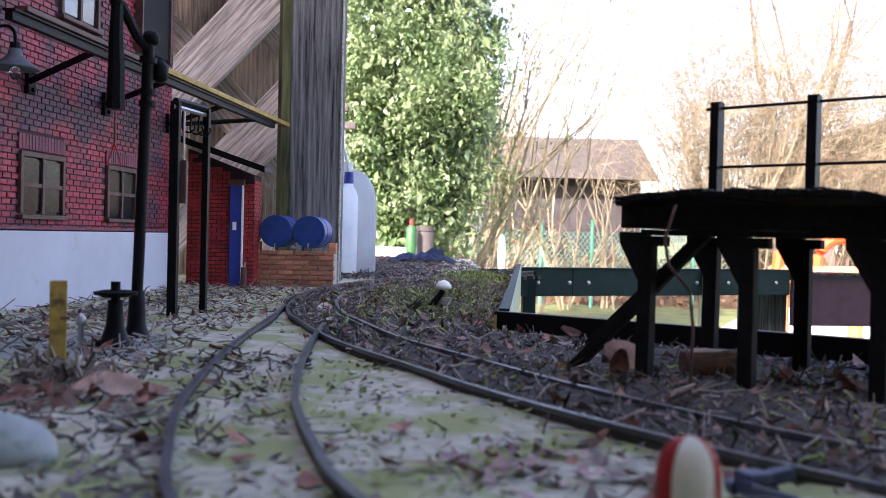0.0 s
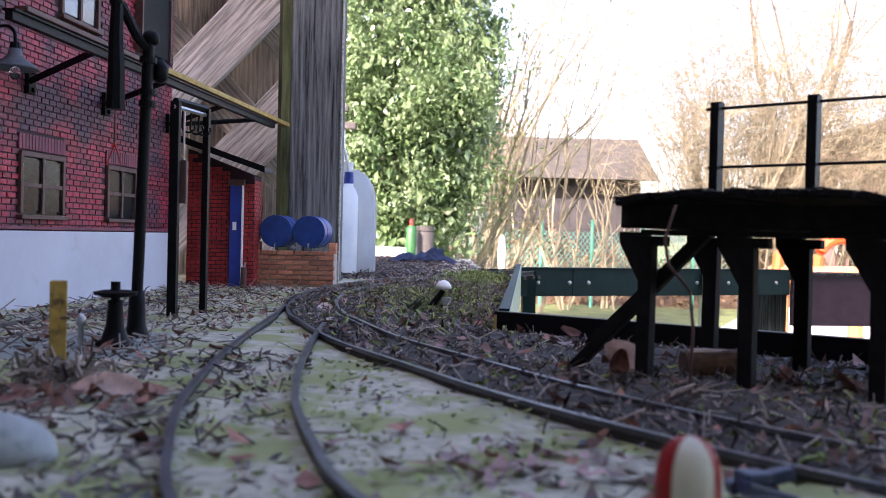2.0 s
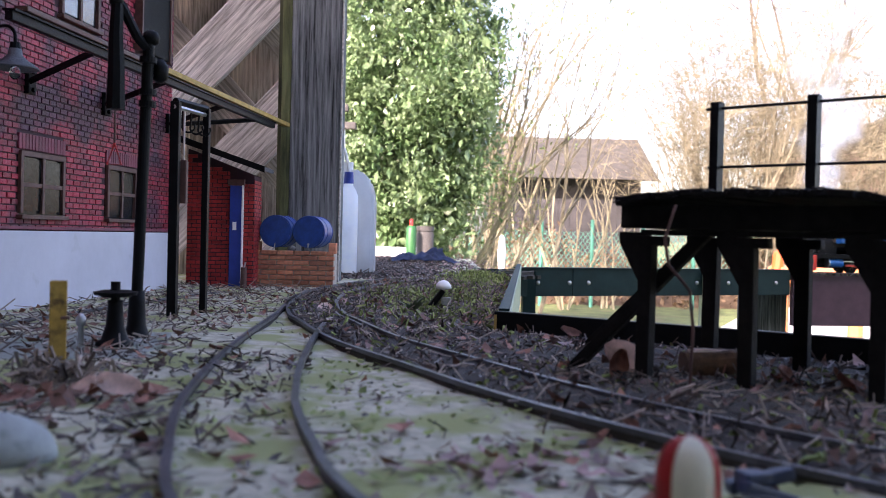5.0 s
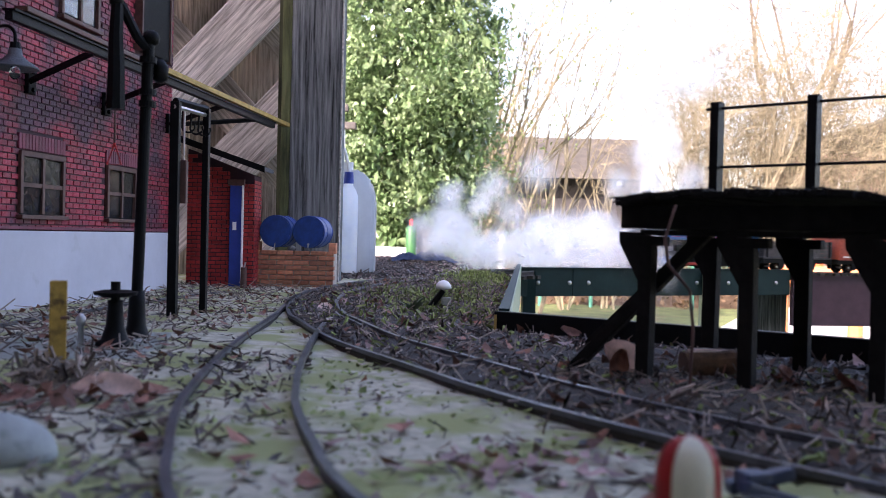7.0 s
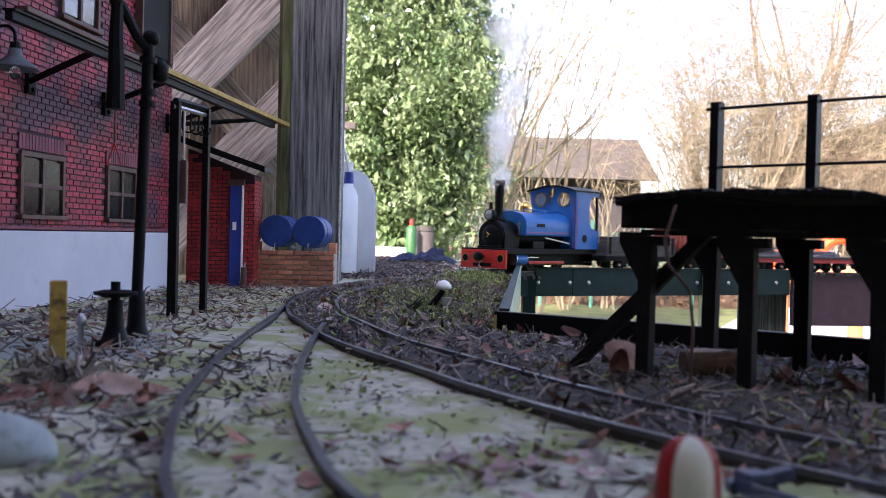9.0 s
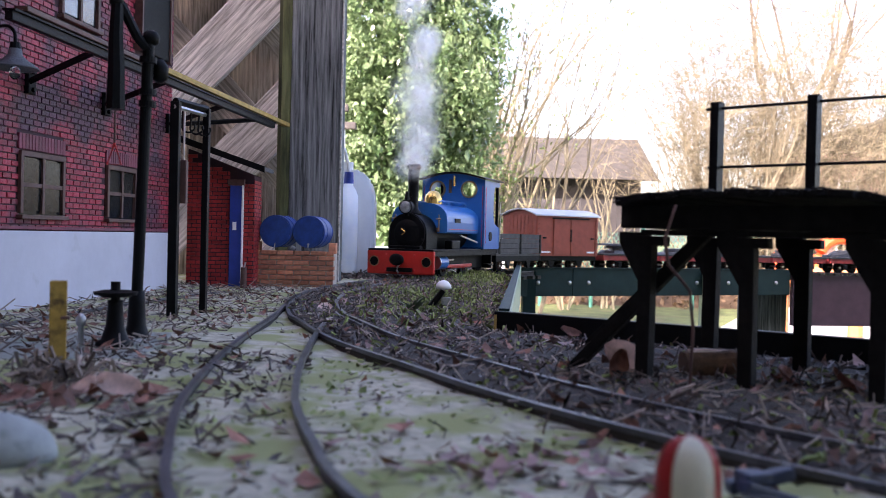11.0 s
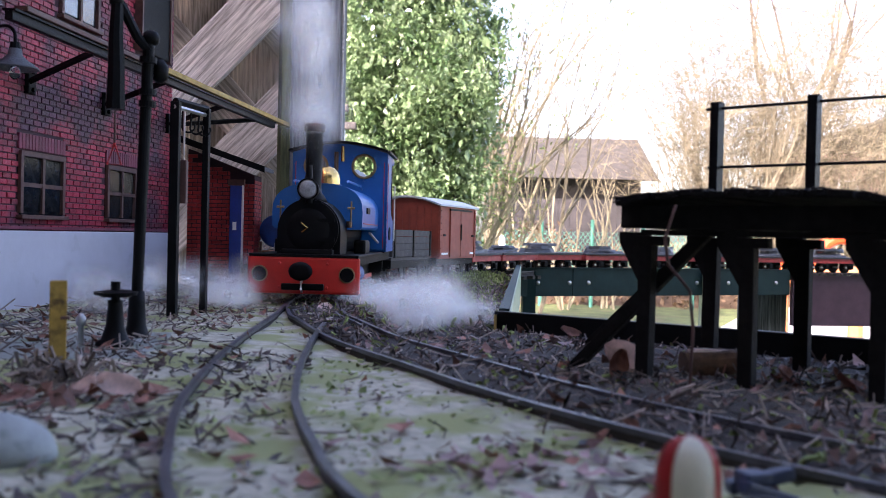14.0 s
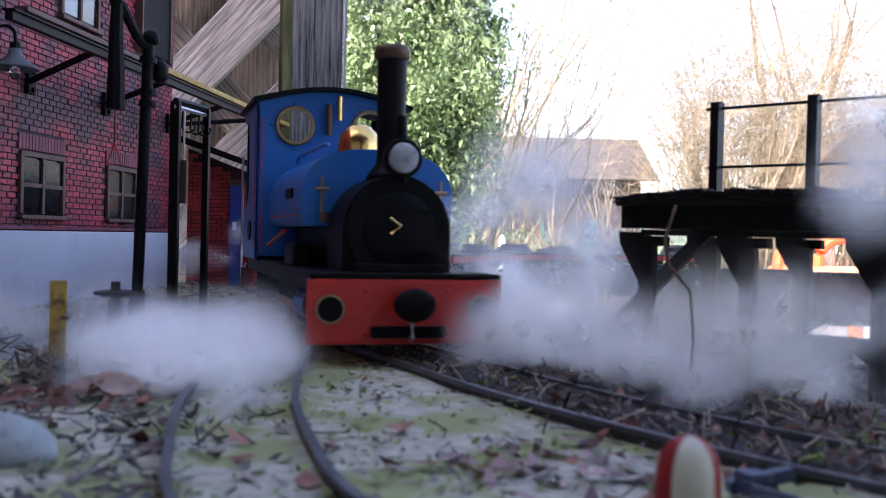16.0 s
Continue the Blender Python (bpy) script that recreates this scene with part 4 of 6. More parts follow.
def make_front_bits():
    b = thing("bollard", "cream and red striped egg-shaped bollard on the ground", "bollard", pose(0.0418, 0.160, -0.006, 0, 0, 12))
    prof = []
    for k in range(6):
        prof.append((0.0046 + 0.0007 * math.sin(k / 5 * math.pi / 2), 0.0178 * k / 5))
    for k in range(1, 9):
        t = radians(90 * k / 8)
        prof.append((max(0.0002, 0.0053 * math.cos(t) ** 0.85), 0.0178 + 0.0070 * math.sin(t)))
    bm = lathe(prof, 32)
    part("body", bm, "cream", b, smooth=True)
    for a0, a1 in ((160, 215), (297, 345), (50, 110)):
        st = bmesh.new()
        rows = []
        for r, z in prof[2:]:
            rows.append([st.verts.new((1.015 * r * math.cos(radians(a)), 1.015 * r * math.sin(radians(a)), z + 0.0001)) for a in np.linspace(a0, a1, 8)])
        for p, q in zip(rows, rows[1:]):
            for k in range(7):
                st.faces.new((p[k], p[k + 1], q[k + 1], q[k]))
        bmesh.ops.solidify(st, geom=list(st.faces), thickness=0.0002)
        part("stripe", st, "red_ball", b, "red painted stripe", smooth=True)
    t = thing("blue_clip", "dark blue plastic clip lying by the rail", "clip", pose(0.070, 0.203, -0.004, 0, 0, 15))
    part("jaw", B((0, 0, 0.002), (0.016, 0.004, 0.003), 0.0008, pose(0, 0, 0, 0, 18, 10)), "dark_blue", t)
    part("jaw", B((0.001, 0.004, 0.004), (0.015, 0.004, 0.003), 0.0008, pose(0, 0, 0, 0, -12, -8)), "dark_blue", t)
    part("spring", B((-0.003, 0.001, 0.0055), (0.006, 0.006, 0.003), 0.0008), "dark_blue", t)
    l = thing("point_lever", "black point lever with a white rounded weight", "point lever", pose(0.000, 0.711, -0.006))
    part("base", B((0.001, 0, 0.001), (0.012, 0.012, 0.004), 0.0006), "white", l)
    part("stand", B((0.003, 0, 0.006), (0.007, 0.006, 0.012), 0.001), "slab", l)
    part("arm", R((-0.011, -0.002, 0.001), (0.001, -0.002, 0.017), 0.0028, 0.0022, 8), "black", l)
    part("weight", lathe([(0.001, 0.006), (0.0035, 0.005), (0.0055, 0.0025), (0.0060, 0.0), (0.001, -0.001)], 16, pose(0.001, -0.001, 0.0185)), "white", l, "white rounded weight", smooth=True)
    c = thing("tarpaulin", "crumpled dark blue cloth lying beyond the track", "cloth", pose(-0.035, 1.90, -0.006))
    bm = bmesh.new()
    n = 40
    g = [[bm.verts.new((-0.065 + 0.13 * i / n, -0.05 + 0.1 * j / n, 0)) for j in range(n + 1)] for i in range(n + 1)]
    for i in range(n):
        for j in range(n):
            bm.faces.new((g[i][j], g[i + 1][j], g[i + 1][j + 1], g[i][j + 1]))
    for v in bm.verts:
        r = max(0, 1 - (v.co.x / 0.068) ** 2) * max(0, 1 - (v.co.y / 0.053) ** 2)
        v.co.z = 0.002 + r ** 0.5 * (0.016 + 0.016 * noise.noise(v.co * 24) + 0.016 * abs(noise.noise(v.co * 50)) + 0.008 * abs(noise.noise(v.co * 110)))
        v.co.x += 0.012 * noise.noise(v.co * 30 + Vector((5, 0, 0)))
    bmesh.ops.solidify(bm, geom=list(bm.faces), thickness=-0.001)
    part("sheet", bm, "cloth", c, smooth=True)


def flat_leaf(rnd, size, curl):
    """Corner points of a small curled leaf or flake, two quads."""
    l, w = size, size * rnd.uniform(0.35, 0.7)
    c = curl * rnd.uniform(0.3, 1)
    return [(-l / 2, 0, 0), (0, -w / 2, -c * 0.3), (l / 2, 0, c), (0, w / 2, c * 0.4), (l * 0.1, 0, c * 0.2)], [(0, 1, 4), (1, 2, 4), (2, 3, 4), (3, 0, 4)]


def scatter(name, count, area, shape, material, label, category, seed, zoff=0.0, tilt=25):
    """One joined spread of small loose pieces on the board."""
    rnd = random.Random(seed)
    verts, faces = [], []
    n = 0
    while n < count:
        x, y = area(rnd)
        if hole(x + 0.003, y + 0.002):
            continue
        vs, fs = shape(rnd)
        m = Matrix.Translation((x, y, board_z(x, y) + zoff + rnd.uniform(0, 0.0012))) @ Euler((radians(rnd.gauss(0, tilt)), radians(rnd.gauss(0, tilt)), rnd.uniform(0, 6.28))).to_matrix().to_4x4()
        i = len(verts)
        verts += [tuple(m @ Vector(v)) for v in vs]
        faces += [tuple(k + i for k in f) for f in fs]
        n += 1
    me = bpy.data.meshes.new(name)
    me.from_pydata(verts, [], faces)
    me.materials.append(M[material])
    tagged(new(name, me), label, category, kind="stuff")


def needle(rnd, lo=0.006, hi=0.02, w=0.0005):
    l = rnd.uniform(lo, hi)
    b = rnd.uniform(-0.3, 0.3) * l
    t = w * rnd.uniform(0.6, 1.6)
    pts = [(-l / 2, 0), (0, b), (l / 2, 0)]
    vs = []
    for x, y in pts:
        vs += [(x, y - t, 0), (x, y + t, 0), (x, y, t * 1.4)]
    fs = []
    for k in (0, 3):
        fs += [(k, k + 3, k + 5, k + 2), (k + 1, k + 2, k + 5, k + 4)]
    return vs, fs


def make_litter():
    def anywhere(rnd):
        y = 0.14 + 1.2 * rnd.random() ** 1.6
        return rnd.uniform(-0.5 * y - 0.05, 0.5 * y), y

    def bed(rnd):
        """Between the main line, the gap and the yard, where most of it lies."""
        while True:
            y = rnd.uniform(0.18, 1.35)
            x = rnd.uniform(-0.12, 0.30)
            near = min((WAY[k, 0] - x) ** 2 + (WAY[k, 1] - y) ** 2 for k in range(320, len(WAY), 9))
            k = min(range(320, len(WAY), 9), key=lambda k: (WAY[k, 0] - x) ** 2 + (WAY[k, 1] - y) ** 2)
            d = WAY[min(k + 1, len(WAY) - 1)] - WAY[k - 1]
            side = d[0] * (y - WAY[k, 1]) - d[1] * (x - WAY[k, 0])
            if side > 0 and near > 0.019 ** 2 or near < 0.015 ** 2:
                return x, y

    def yard(rnd):
        y = rnd.uniform(0.40, 0.96)
        return rnd.uniform(-0.27, -0.115), y

    scatter("needle_litter", 7500, bed, lambda r: needle(r, 0.004, 0.018, 0.00033), "litter", "dark twigs and needles strewn along the track", "litter", 21)
    scatter("pale_litter", 2600, bed, lambda r: needle(r, 0.004, 0.020, 0.0003), "litter_pale", "pale dry stalks among the litter", "litter", 22, 0.001)
    scatter("leaf_scraps", 1700, bed, lambda r: flat_leaf(r, r.uniform(0.002, 0.006), 0.002), "litter", "brown leaf scraps beside the track", "leaves", 23, 0.001)
    scatter("stone_chips", 700, bed, lambda r: flat_leaf(r, r.uniform(0.0015, 0.004), 0.003), "stone_chip", "grey ballast chips beside the track", "gravel", 24, 0.001)
    scatter("moss_cushions", 900, bed, lambda r: needle(r, 0.002, 0.006, 0.0007), "moss", "green moss patches among the litter", "moss", 36, 0.001, 50)
    scatter("red_leaf_scraps", 260, bed, lambda r: flat_leaf(r, r.uniform(0.004, 0.011), 0.004), "dead_leaf", "reddish dead leaf scraps among the litter", "leaves", 37, 0.0015)
    scatter("moss_tufts", 900, lambda r: (r.gauss(0.0, 0.035), r.gauss(0.80, 0.12)), lambda r: needle(r, 0.003, 0.010, 0.0006), "moss", "green moss tufts on the litter bed", "moss", 25, 0.002, 60)
    scatter("yard_litter", 700, yard, lambda r: needle(r, 0.003, 0.012, 0.0003), "litter", "dark twigs strewn over the yard", "litter", 26)
    scatter("yard_stalks", 420, yard, lambda r: needle(r, 0.006, 0.026, 0.0003), "litter_pale", "pale stalks strewn over the yard", "litter", 27, 0.0005)
    scatter("scattered_needles", 420, anywhere, lambda r: needle(r, 0.003, 0.014, 0.00024), "litter", "thin twigs scattered on the mossy board", "litter", 28)
    scatter("fine_flakes", 800, anywhere, lambda r: flat_leaf(r, r.uniform(0.0015, 0.005), 0.0015), "litter", "fine brown flakes scattered over the board", "litter", 33, 0.0004, 12)
    scatter("pale_flakes", 700, anywhere, lambda r: flat_leaf(r, r.uniform(0.0015, 0.005), 0.0015), "litter_pale", "fine pale flakes scattered over the board", "litter", 34, 0.0004, 12)
    scatter("corner_litter", 380, lambda r: (r.uniform(-0.17, -0.055), r.uniform(0.17, 0.42)), lambda r: needle(r, 0.003, 0.014, 0.00028), "litter", "dark fine litter around the stake and pebble", "litter", 38)
    scatter("corner_flakes", 420, lambda r: (r.uniform(-0.17, -0.055), r.uniform(0.17, 0.42)), lambda r: flat_leaf(r, r.uniform(0.002, 0.007), 0.002), "litter", "dark leaf flakes around the stake and pebble", "litter", 39, 0.0005, 15)
    scatter("yard_leaves", 240, yard, lambda r: flat_leaf(r, r.uniform(0.003, 0.009), 0.003), "dead_leaf", "reddish leaf scraps over the yard", "leaves", 40, 0.0008, 15)
    scatter("rail_moss", 700, lambda r: (r.gauss(-0.01, 0.04), r.uniform(0.15, 0.42)), lambda r: flat_leaf(r, r.uniform(0.0015, 0.005), 0.001), "moss", "thin moss flakes on the board", "moss", 41, 0.0002, 10)
    scatter("brown_leaves", 260, anywhere, lambda r: flat_leaf(r, r.uniform(0.005, 0.011), 0.003), "dead_leaf", "small brown leaves on the board", "leaves", 29, 0.0008, 12)
    scatter("mauve_leaves", 75, lambda r: (r.gauss(0.022, 0.016), r.gauss(0.235, 0.02)), lambda r: flat_leaf(r, r.uniform(0.004, 0.010), 0.002), "mauve_leaf", "mauve dry leaf scraps near the rail", "leaves", 30, 0.0008, 12)
    scatter("stake_leaves", 40, lambda r: (r.gauss(-0.118, 0.018), r.gauss(0.302, 0.012)), lambda r: flat_leaf(r, r.uniform(0.006, 0.014), 0.004), "dead_leaf", "reddish dead leaves near the stake", "leaves", 31, 0.001, 15)
    scatter("stake_tufts", 120, lambda r: (r.gauss(-0.134, 0.010), r.gauss(0.337, 0.008)), lambda r: needle(r, 0.008, 0.018, 0.0005), "litter_pale", "pale dry grass at the foot of the stake", "grass", 32, 0.003, 70)

    scatter("bed_leaves", 420, bed, lambda r: flat_leaf(r, r.uniform(0.003, 0.009), 0.004), "mauve_leaf", "mauve dry leaf scraps along the track", "leaves", 51, 0.0012, 30)
    scatter("far_litter", 2600, lambda r: (r.gauss(-0.085, 0.05), r.uniform(1.15, 2.25)), lambda r: needle(r, 0.006, 0.022, 0.0008), "litter", "brown litter round the far track", "litter", 54, 0.001, 20)
    scatter("far_flakes", 1500, lambda r: (r.gauss(-0.06, 0.07), r.uniform(1.15, 2.25)), lambda r: flat_leaf(r, r.uniform(0.004, 0.011), 0.003), "mauve_leaf", "dull leaf scraps round the far track", "leaves", 55, 0.001, 15)
    scatter("far_moss", 700, lambda r: (r.gauss(0.045, 0.02), r.gauss(1.22, 0.10)), lambda r: needle(r, 0.004, 0.012, 0.0007), "moss", "bright moss tufts by the bridge end", "moss", 52, 0.003, 60)
    scatter("yard_flakes", 320, yard, lambda r: flat_leaf(r, r.uniform(0.002, 0.006), 0.002), "litter_pale", "pale leaf flakes over the yard", "leaves", 53, 0.0005, 15)
    weed = thing("weed", "small dark green weed with narrow leaves by the lever", "weed", pose(-0.0200, 0.672, -0.004))
    rnd = random.Random(61)
    for k in range(18):
        a, l, w = rnd.uniform(0, 6.28), rnd.uniform(0.010, 0.022), rnd.uniform(0.0010, 0.0022)
        bm = bmesh.new()
        rows = []
        for i in range(6):
            u = i / 5
            c = Vector((math.cos(a), math.sin(a), 0)) * (l * 0.75 * u ** 1.3) + Vector((rnd.gauss(0, 0.0004), 0, l * (0.95 * u - 0.35 * u * u)))
            sd = Vector((-math.sin(a), math.cos(a), 0)) * w * math.sin(math.pi * (0.12 + 0.85 * u))
            rows.append((bm.verts.new(c - sd), bm.verts.new(c + Vector((0, 0, -0.0003))), bm.verts.new(c + sd)))
        for p, q in zip(rows, rows[1:]):
            bm.faces.new((p[0], p[1], q[1], q[0]))
            bm.faces.new((p[1], p[2], q[2], q[1]))
        part("leaf", bm, "weed", weed, smooth=True)

    def big_leaf(m, mat_name, label, size=1.0, seed=0):
        bm = bmesh.new()
        n = 10
        g = []
        for i in range(n + 1):
            u = -1 + 2 * i / n
            wd = 0.62 * math.sqrt(max(0.0, 1 - u * u)) + 0.02
            g.append([bm.verts.new((u * 0.012 * size, wd * s * 0.010 * size, size * (0.0012 * u * u + 0.002 * s * s + 0.002 * noise.noise((u * 2, s * 2, seed))))) for s in (-1, -0.5, 0, 0.5, 1)])
        for p, q in zip(g, g[1:]):
            for k in range(4):
                bm.faces.new((p[k], p[k + 1], q[k + 1], q[k]))
        bmesh.ops.solidify(bm, geom=list(bm.faces), thickness=0.0003)
        tagged(part("fallen_leaf", bm, mat_name, m=m, smooth=True), label, "leaf", "fallen leaves")
    big_leaf(pose(-0.1015, 0.303, 0.0015, 52, 12, 12), "pink_leaf", "pale pink curled leaf lying on the board", 0.62, 1)
    big_leaf(pose(-0.1115, 0.305, 0.0005, 40, -14, -28), "pink_leaf", "pale pink leaf leaning on another one", 0.62, 11)
    big_leaf(pose(-0.083, 0.68, -0.003, 10, -12, 80), "pink_leaf", "pale leaf lying between the rails", 0.8, 2)
    big_leaf(pose(-0.098, 0.44, -0.004, 0, 10, 20), "dead_leaf", "brown leaf lying beside the siding", 0.7, 3)
    big_leaf(pose(0.052, 0.268, -0.004, 0, -25, 60), "dead_leaf", "rust-brown leaf between the rails", 0.6, 4)
    big_leaf(pose(0.0755, 0.385, 0.004, 75, 25, -15), "pink_leaf", "pale curled leaf under the loading stage", 0.9, 5)
    big_leaf(pose(0.070, 0.380, 0.001, 55, -40, 60), "dead_leaf", "brown curled leaf under the loading stage", 0.7, 6)
    big_leaf(pose(0.150, 0.350, -0.001, 25, 20, 40), "dead_leaf", "brown curled leaf under the loading stage", 1.1, 7)
    big_leaf(pose(0.133, 0.365, -0.001, 35, -10, 80), "dead_leaf", "brown curled leaf under the loading stage", 0.9, 8)
    big_leaf(pose(0.068, 0.505, 0.002, 40, 15, 10), "dead_leaf", "rust-brown leaf against the bridge beam", 0.5, 9)
    st = thing("wood_offcut", "short weathered wood offcut lying under the stage", "wood", pose(0.111, 0.390, 0.001, 0, 0, 4))
    bm = tube([(-0.0125, 0, 0), (-0.006, 0.0006, 0.0006), (0.001, 0, 0.0002), (0.007, -0.0004, 0.0010), (0.013, 0, 0.0004)], 0.0060, 12)
    for v in bm.verts:
        v.co += v.co.normalized() * 0.0012 * noise.noise(v.co * 260)
    part("offcut", bm, "log", st)
    bm = tube([(-0.0105, -0.0005, 0.0048), (-0.004, 0, 0.0056), (0.003, 0, 0.0051), (0.012, 0, 0.0056)], 0.0015, 8)
    for v in bm.verts:
        v.co += Vector((0, 0, 0.0012)) * noise.noise(v.co * 400)
    part("pale_top", bm, "pink_leaf", st, "peeling pale bark")


# ---- garden beyond ----
def limb(verts, faces, p, q, r0, r1, seg=5):
    d = (q - p)
    if d.length < 1e-5:
        return
    x = d.cross(Vector((0.3, 0.9, 0.2))).normalized()
    y = d.cross(x).normalized()
    i = len(verts)
    for c, r in ((p, r0), (q, r1)):
        for k in range(seg):
            a = k * math.tau / seg
            verts.append(tuple(c + x * r * math.cos(a) + y * r * math.sin(a)))
    for k in range(seg):
        faces.append((i + k, i + (k + 1) % seg, i + seg + (k + 1) % seg, i + seg + k))


def grow(rnd, verts, faces, tips, p, d, length, r, depth, spread, up, seg=5, steps=4):
    """A limb in bends, with branches."""
    q = Vector(p)
    d = d.normalized()
    for k in range(steps):
        nd = (d + Vector((rnd.gauss(0, 0.13), rnd.gauss(0, 0.13), rnd.gauss(0, 0.08) + up * 0.06))).normalized()
        n = q + nd * length / steps
        ra, rb = r * (1 - 0.5 * k / steps), r * (1 - 0.5 * (k + 1) / steps)
        limb(verts, faces, q, n, ra, rb, seg)
        if depth > 0 and k > 0:
            for _ in range(rnd.choice((1, 1, 2))):
                side = (nd + Vector((rnd.gauss(0, spread), rnd.gauss(0, spread), rnd.gauss(up * 0.3, spread * 0.5)))).normalized()
                grow(rnd, verts, faces, tips, n, side, length * rnd.uniform(0.45, 0.75), rb * 0.6, depth - 1, spread, up, max(3, seg - 1), steps)
        q, d = n, nd
    tips.append((q, d))


def tree_mesh(name, vf, material, parent):
    me = bpy.data.meshes.new(name)
    me.from_pydata(vf[0], [], vf[1])
    me.materials.append(M[material])
    ob = new(name, me)
    ob.parent = parent
    return ob


def leaf_cloud(rnd, centres, per, spread, size, flat=0.5):
    verts, faces = [], []
    for c, s in centres:
        for _ in range(per):
            p = c + Vector((rnd.gauss(0, spread * s), rnd.gauss(0, spread * s), rnd.gauss(0, spread * s)))
            l = size * rnd.uniform(0.6, 1.3)
            m = Euler((rnd.gauss(0, flat), rnd.gauss(0.4, flat), rnd.uniform(0, 6.28))).to_matrix()
            i = len(verts)
            for q in ((-l, 0, 0), (-l * 0.1, -l * 0.55, l * 0.15), (l, 0, -l * 0.1), (-l * 0.1, l * 0.55, l * 0.15)):
                verts.append(tuple(p + m @ Vector(q)))
            faces += [(i, i + 1, i + 2), (i, i + 2, i + 3)]
    return verts, faces


def make_holly():
    rnd = random.Random(5)
    t = thing("holly_tree", "tall glossy dark green holly tree in sunlight", "tree", pose(-0.35, 8.2, 0))
    v, f, tips = [], [], []
    grow(rnd, v, f, tips, Vector((0, 0, -0.98)), Vector((0.02, 0, 1)), 3.6, 0.07, 0, 0.5, 0.4, 8, 9)
    tree_mesh("trunk", (v, f), "bark_grey", t)
    cs = []
    for _ in range(620):
        z = rnd.uniform(-0.05, 3.4)
        w = np.interp(z, (-0.1, 0.25, 0.7, 1.2, 2.2, 3.4), (0.25, 0.52, 0.78, 0.86, 0.80, 0.35))
        a = rnd.uniform(0, 6.28)
        r = w * rnd.uniform(0.55, 1.0) * (1 + 0.12 * math.sin(a * 3 + z * 4))
        cs.append((Vector((r * math.cos(a), r * math.sin(a), z)), rnd.uniform(0.7, 1.2)))
    tree_mesh("crown", leaf_cloud(rnd, cs, 110, 0.085, 0.024, 0.8), "holly", t)
    core = [(Vector((c.x * 0.55, c.y * 0.55, c.z)), 1.6) for c, s in cs[::3]]
    tree_mesh("inner_leaves", leaf_cloud(rnd, core, 60, 0.12, 0.05, 0.9), "holly", t)


def make_shrub(name, x, y, label, seed, stems, height, lean, material, depth=2, leaves=0, spread=0.45, r=0.02, up=0.6, leaf=0.02):
    rnd = random.Random(seed)
    t = thing(name, label, "shrub", pose(x, y, 0))
    tips = []
    for k in range(stems):
        v, f = [], []
        d = Vector((lean[0] + rnd.gauss(0, lean[2]), rnd.gauss(0, 0.15), 1 + lean[1] * rnd.random()))
        grow(rnd, v, f, tips, Vector((rnd.gauss(0, 0.12), rnd.gauss(0, 0.12), -0.97)), d, height * rnd.uniform(0.75, 1.15), r * rnd.uniform(0.6, 1.2), depth, spread, up)
        tree_mesh("stem", (v, f), material, t)
    if leaves:
        cs = [(p, 1.0) for p, _ in tips]
        tree_mesh("crown", leaf_cloud(rnd, cs, leaves, 0.05, leaf, 0.8), "ivy", t)


def make_twig_bush(name, x, y, label, seed, width, top, count, base=-0.9, material="twig"):
    """A dense rounded bush of fine golden rods."""
    rnd = random.Random(seed)
    t = thing(name, label, "bush", pose(x, y, 0))
    for k in range(count):
        v, f, tips = [], [], []
        a = rnd.gauss(0, 0.5)
        reach = (top - base) * rnd.uniform(0.5, 1.0) * max(0.35, math.cos(a * 0.9))
        p = Vector((rnd.gauss(0, width * 0.24), rnd.gauss(0, width * 0.2), base))
        d = Vector((math.sin(a) * width * 0.35, rnd.gauss(0, 0.12), 1))
        grow(rnd, v, f, tips, p, d, reach, 0.015, 2 if k % 2 == 0 else 1, 0.42, 0.3, 4, 5)
        for p, d in tips:
            for _ in range(3):
                q = p + Vector((rnd.gauss(0, 0.16), rnd.gauss(0, 0.12), rnd.uniform(-0.04, 0.26)))
                limb(v, f, p, q, 0.0048, 0.003, 3)
                limb(v, f, q, q + Vector((rnd.gauss(0, 0.10), rnd.gauss(0, 0.1), rnd.uniform(-0.02, 0.14))), 0.0036, 0.002, 3)
        tree_mesh("branch", (v, f), material, t)


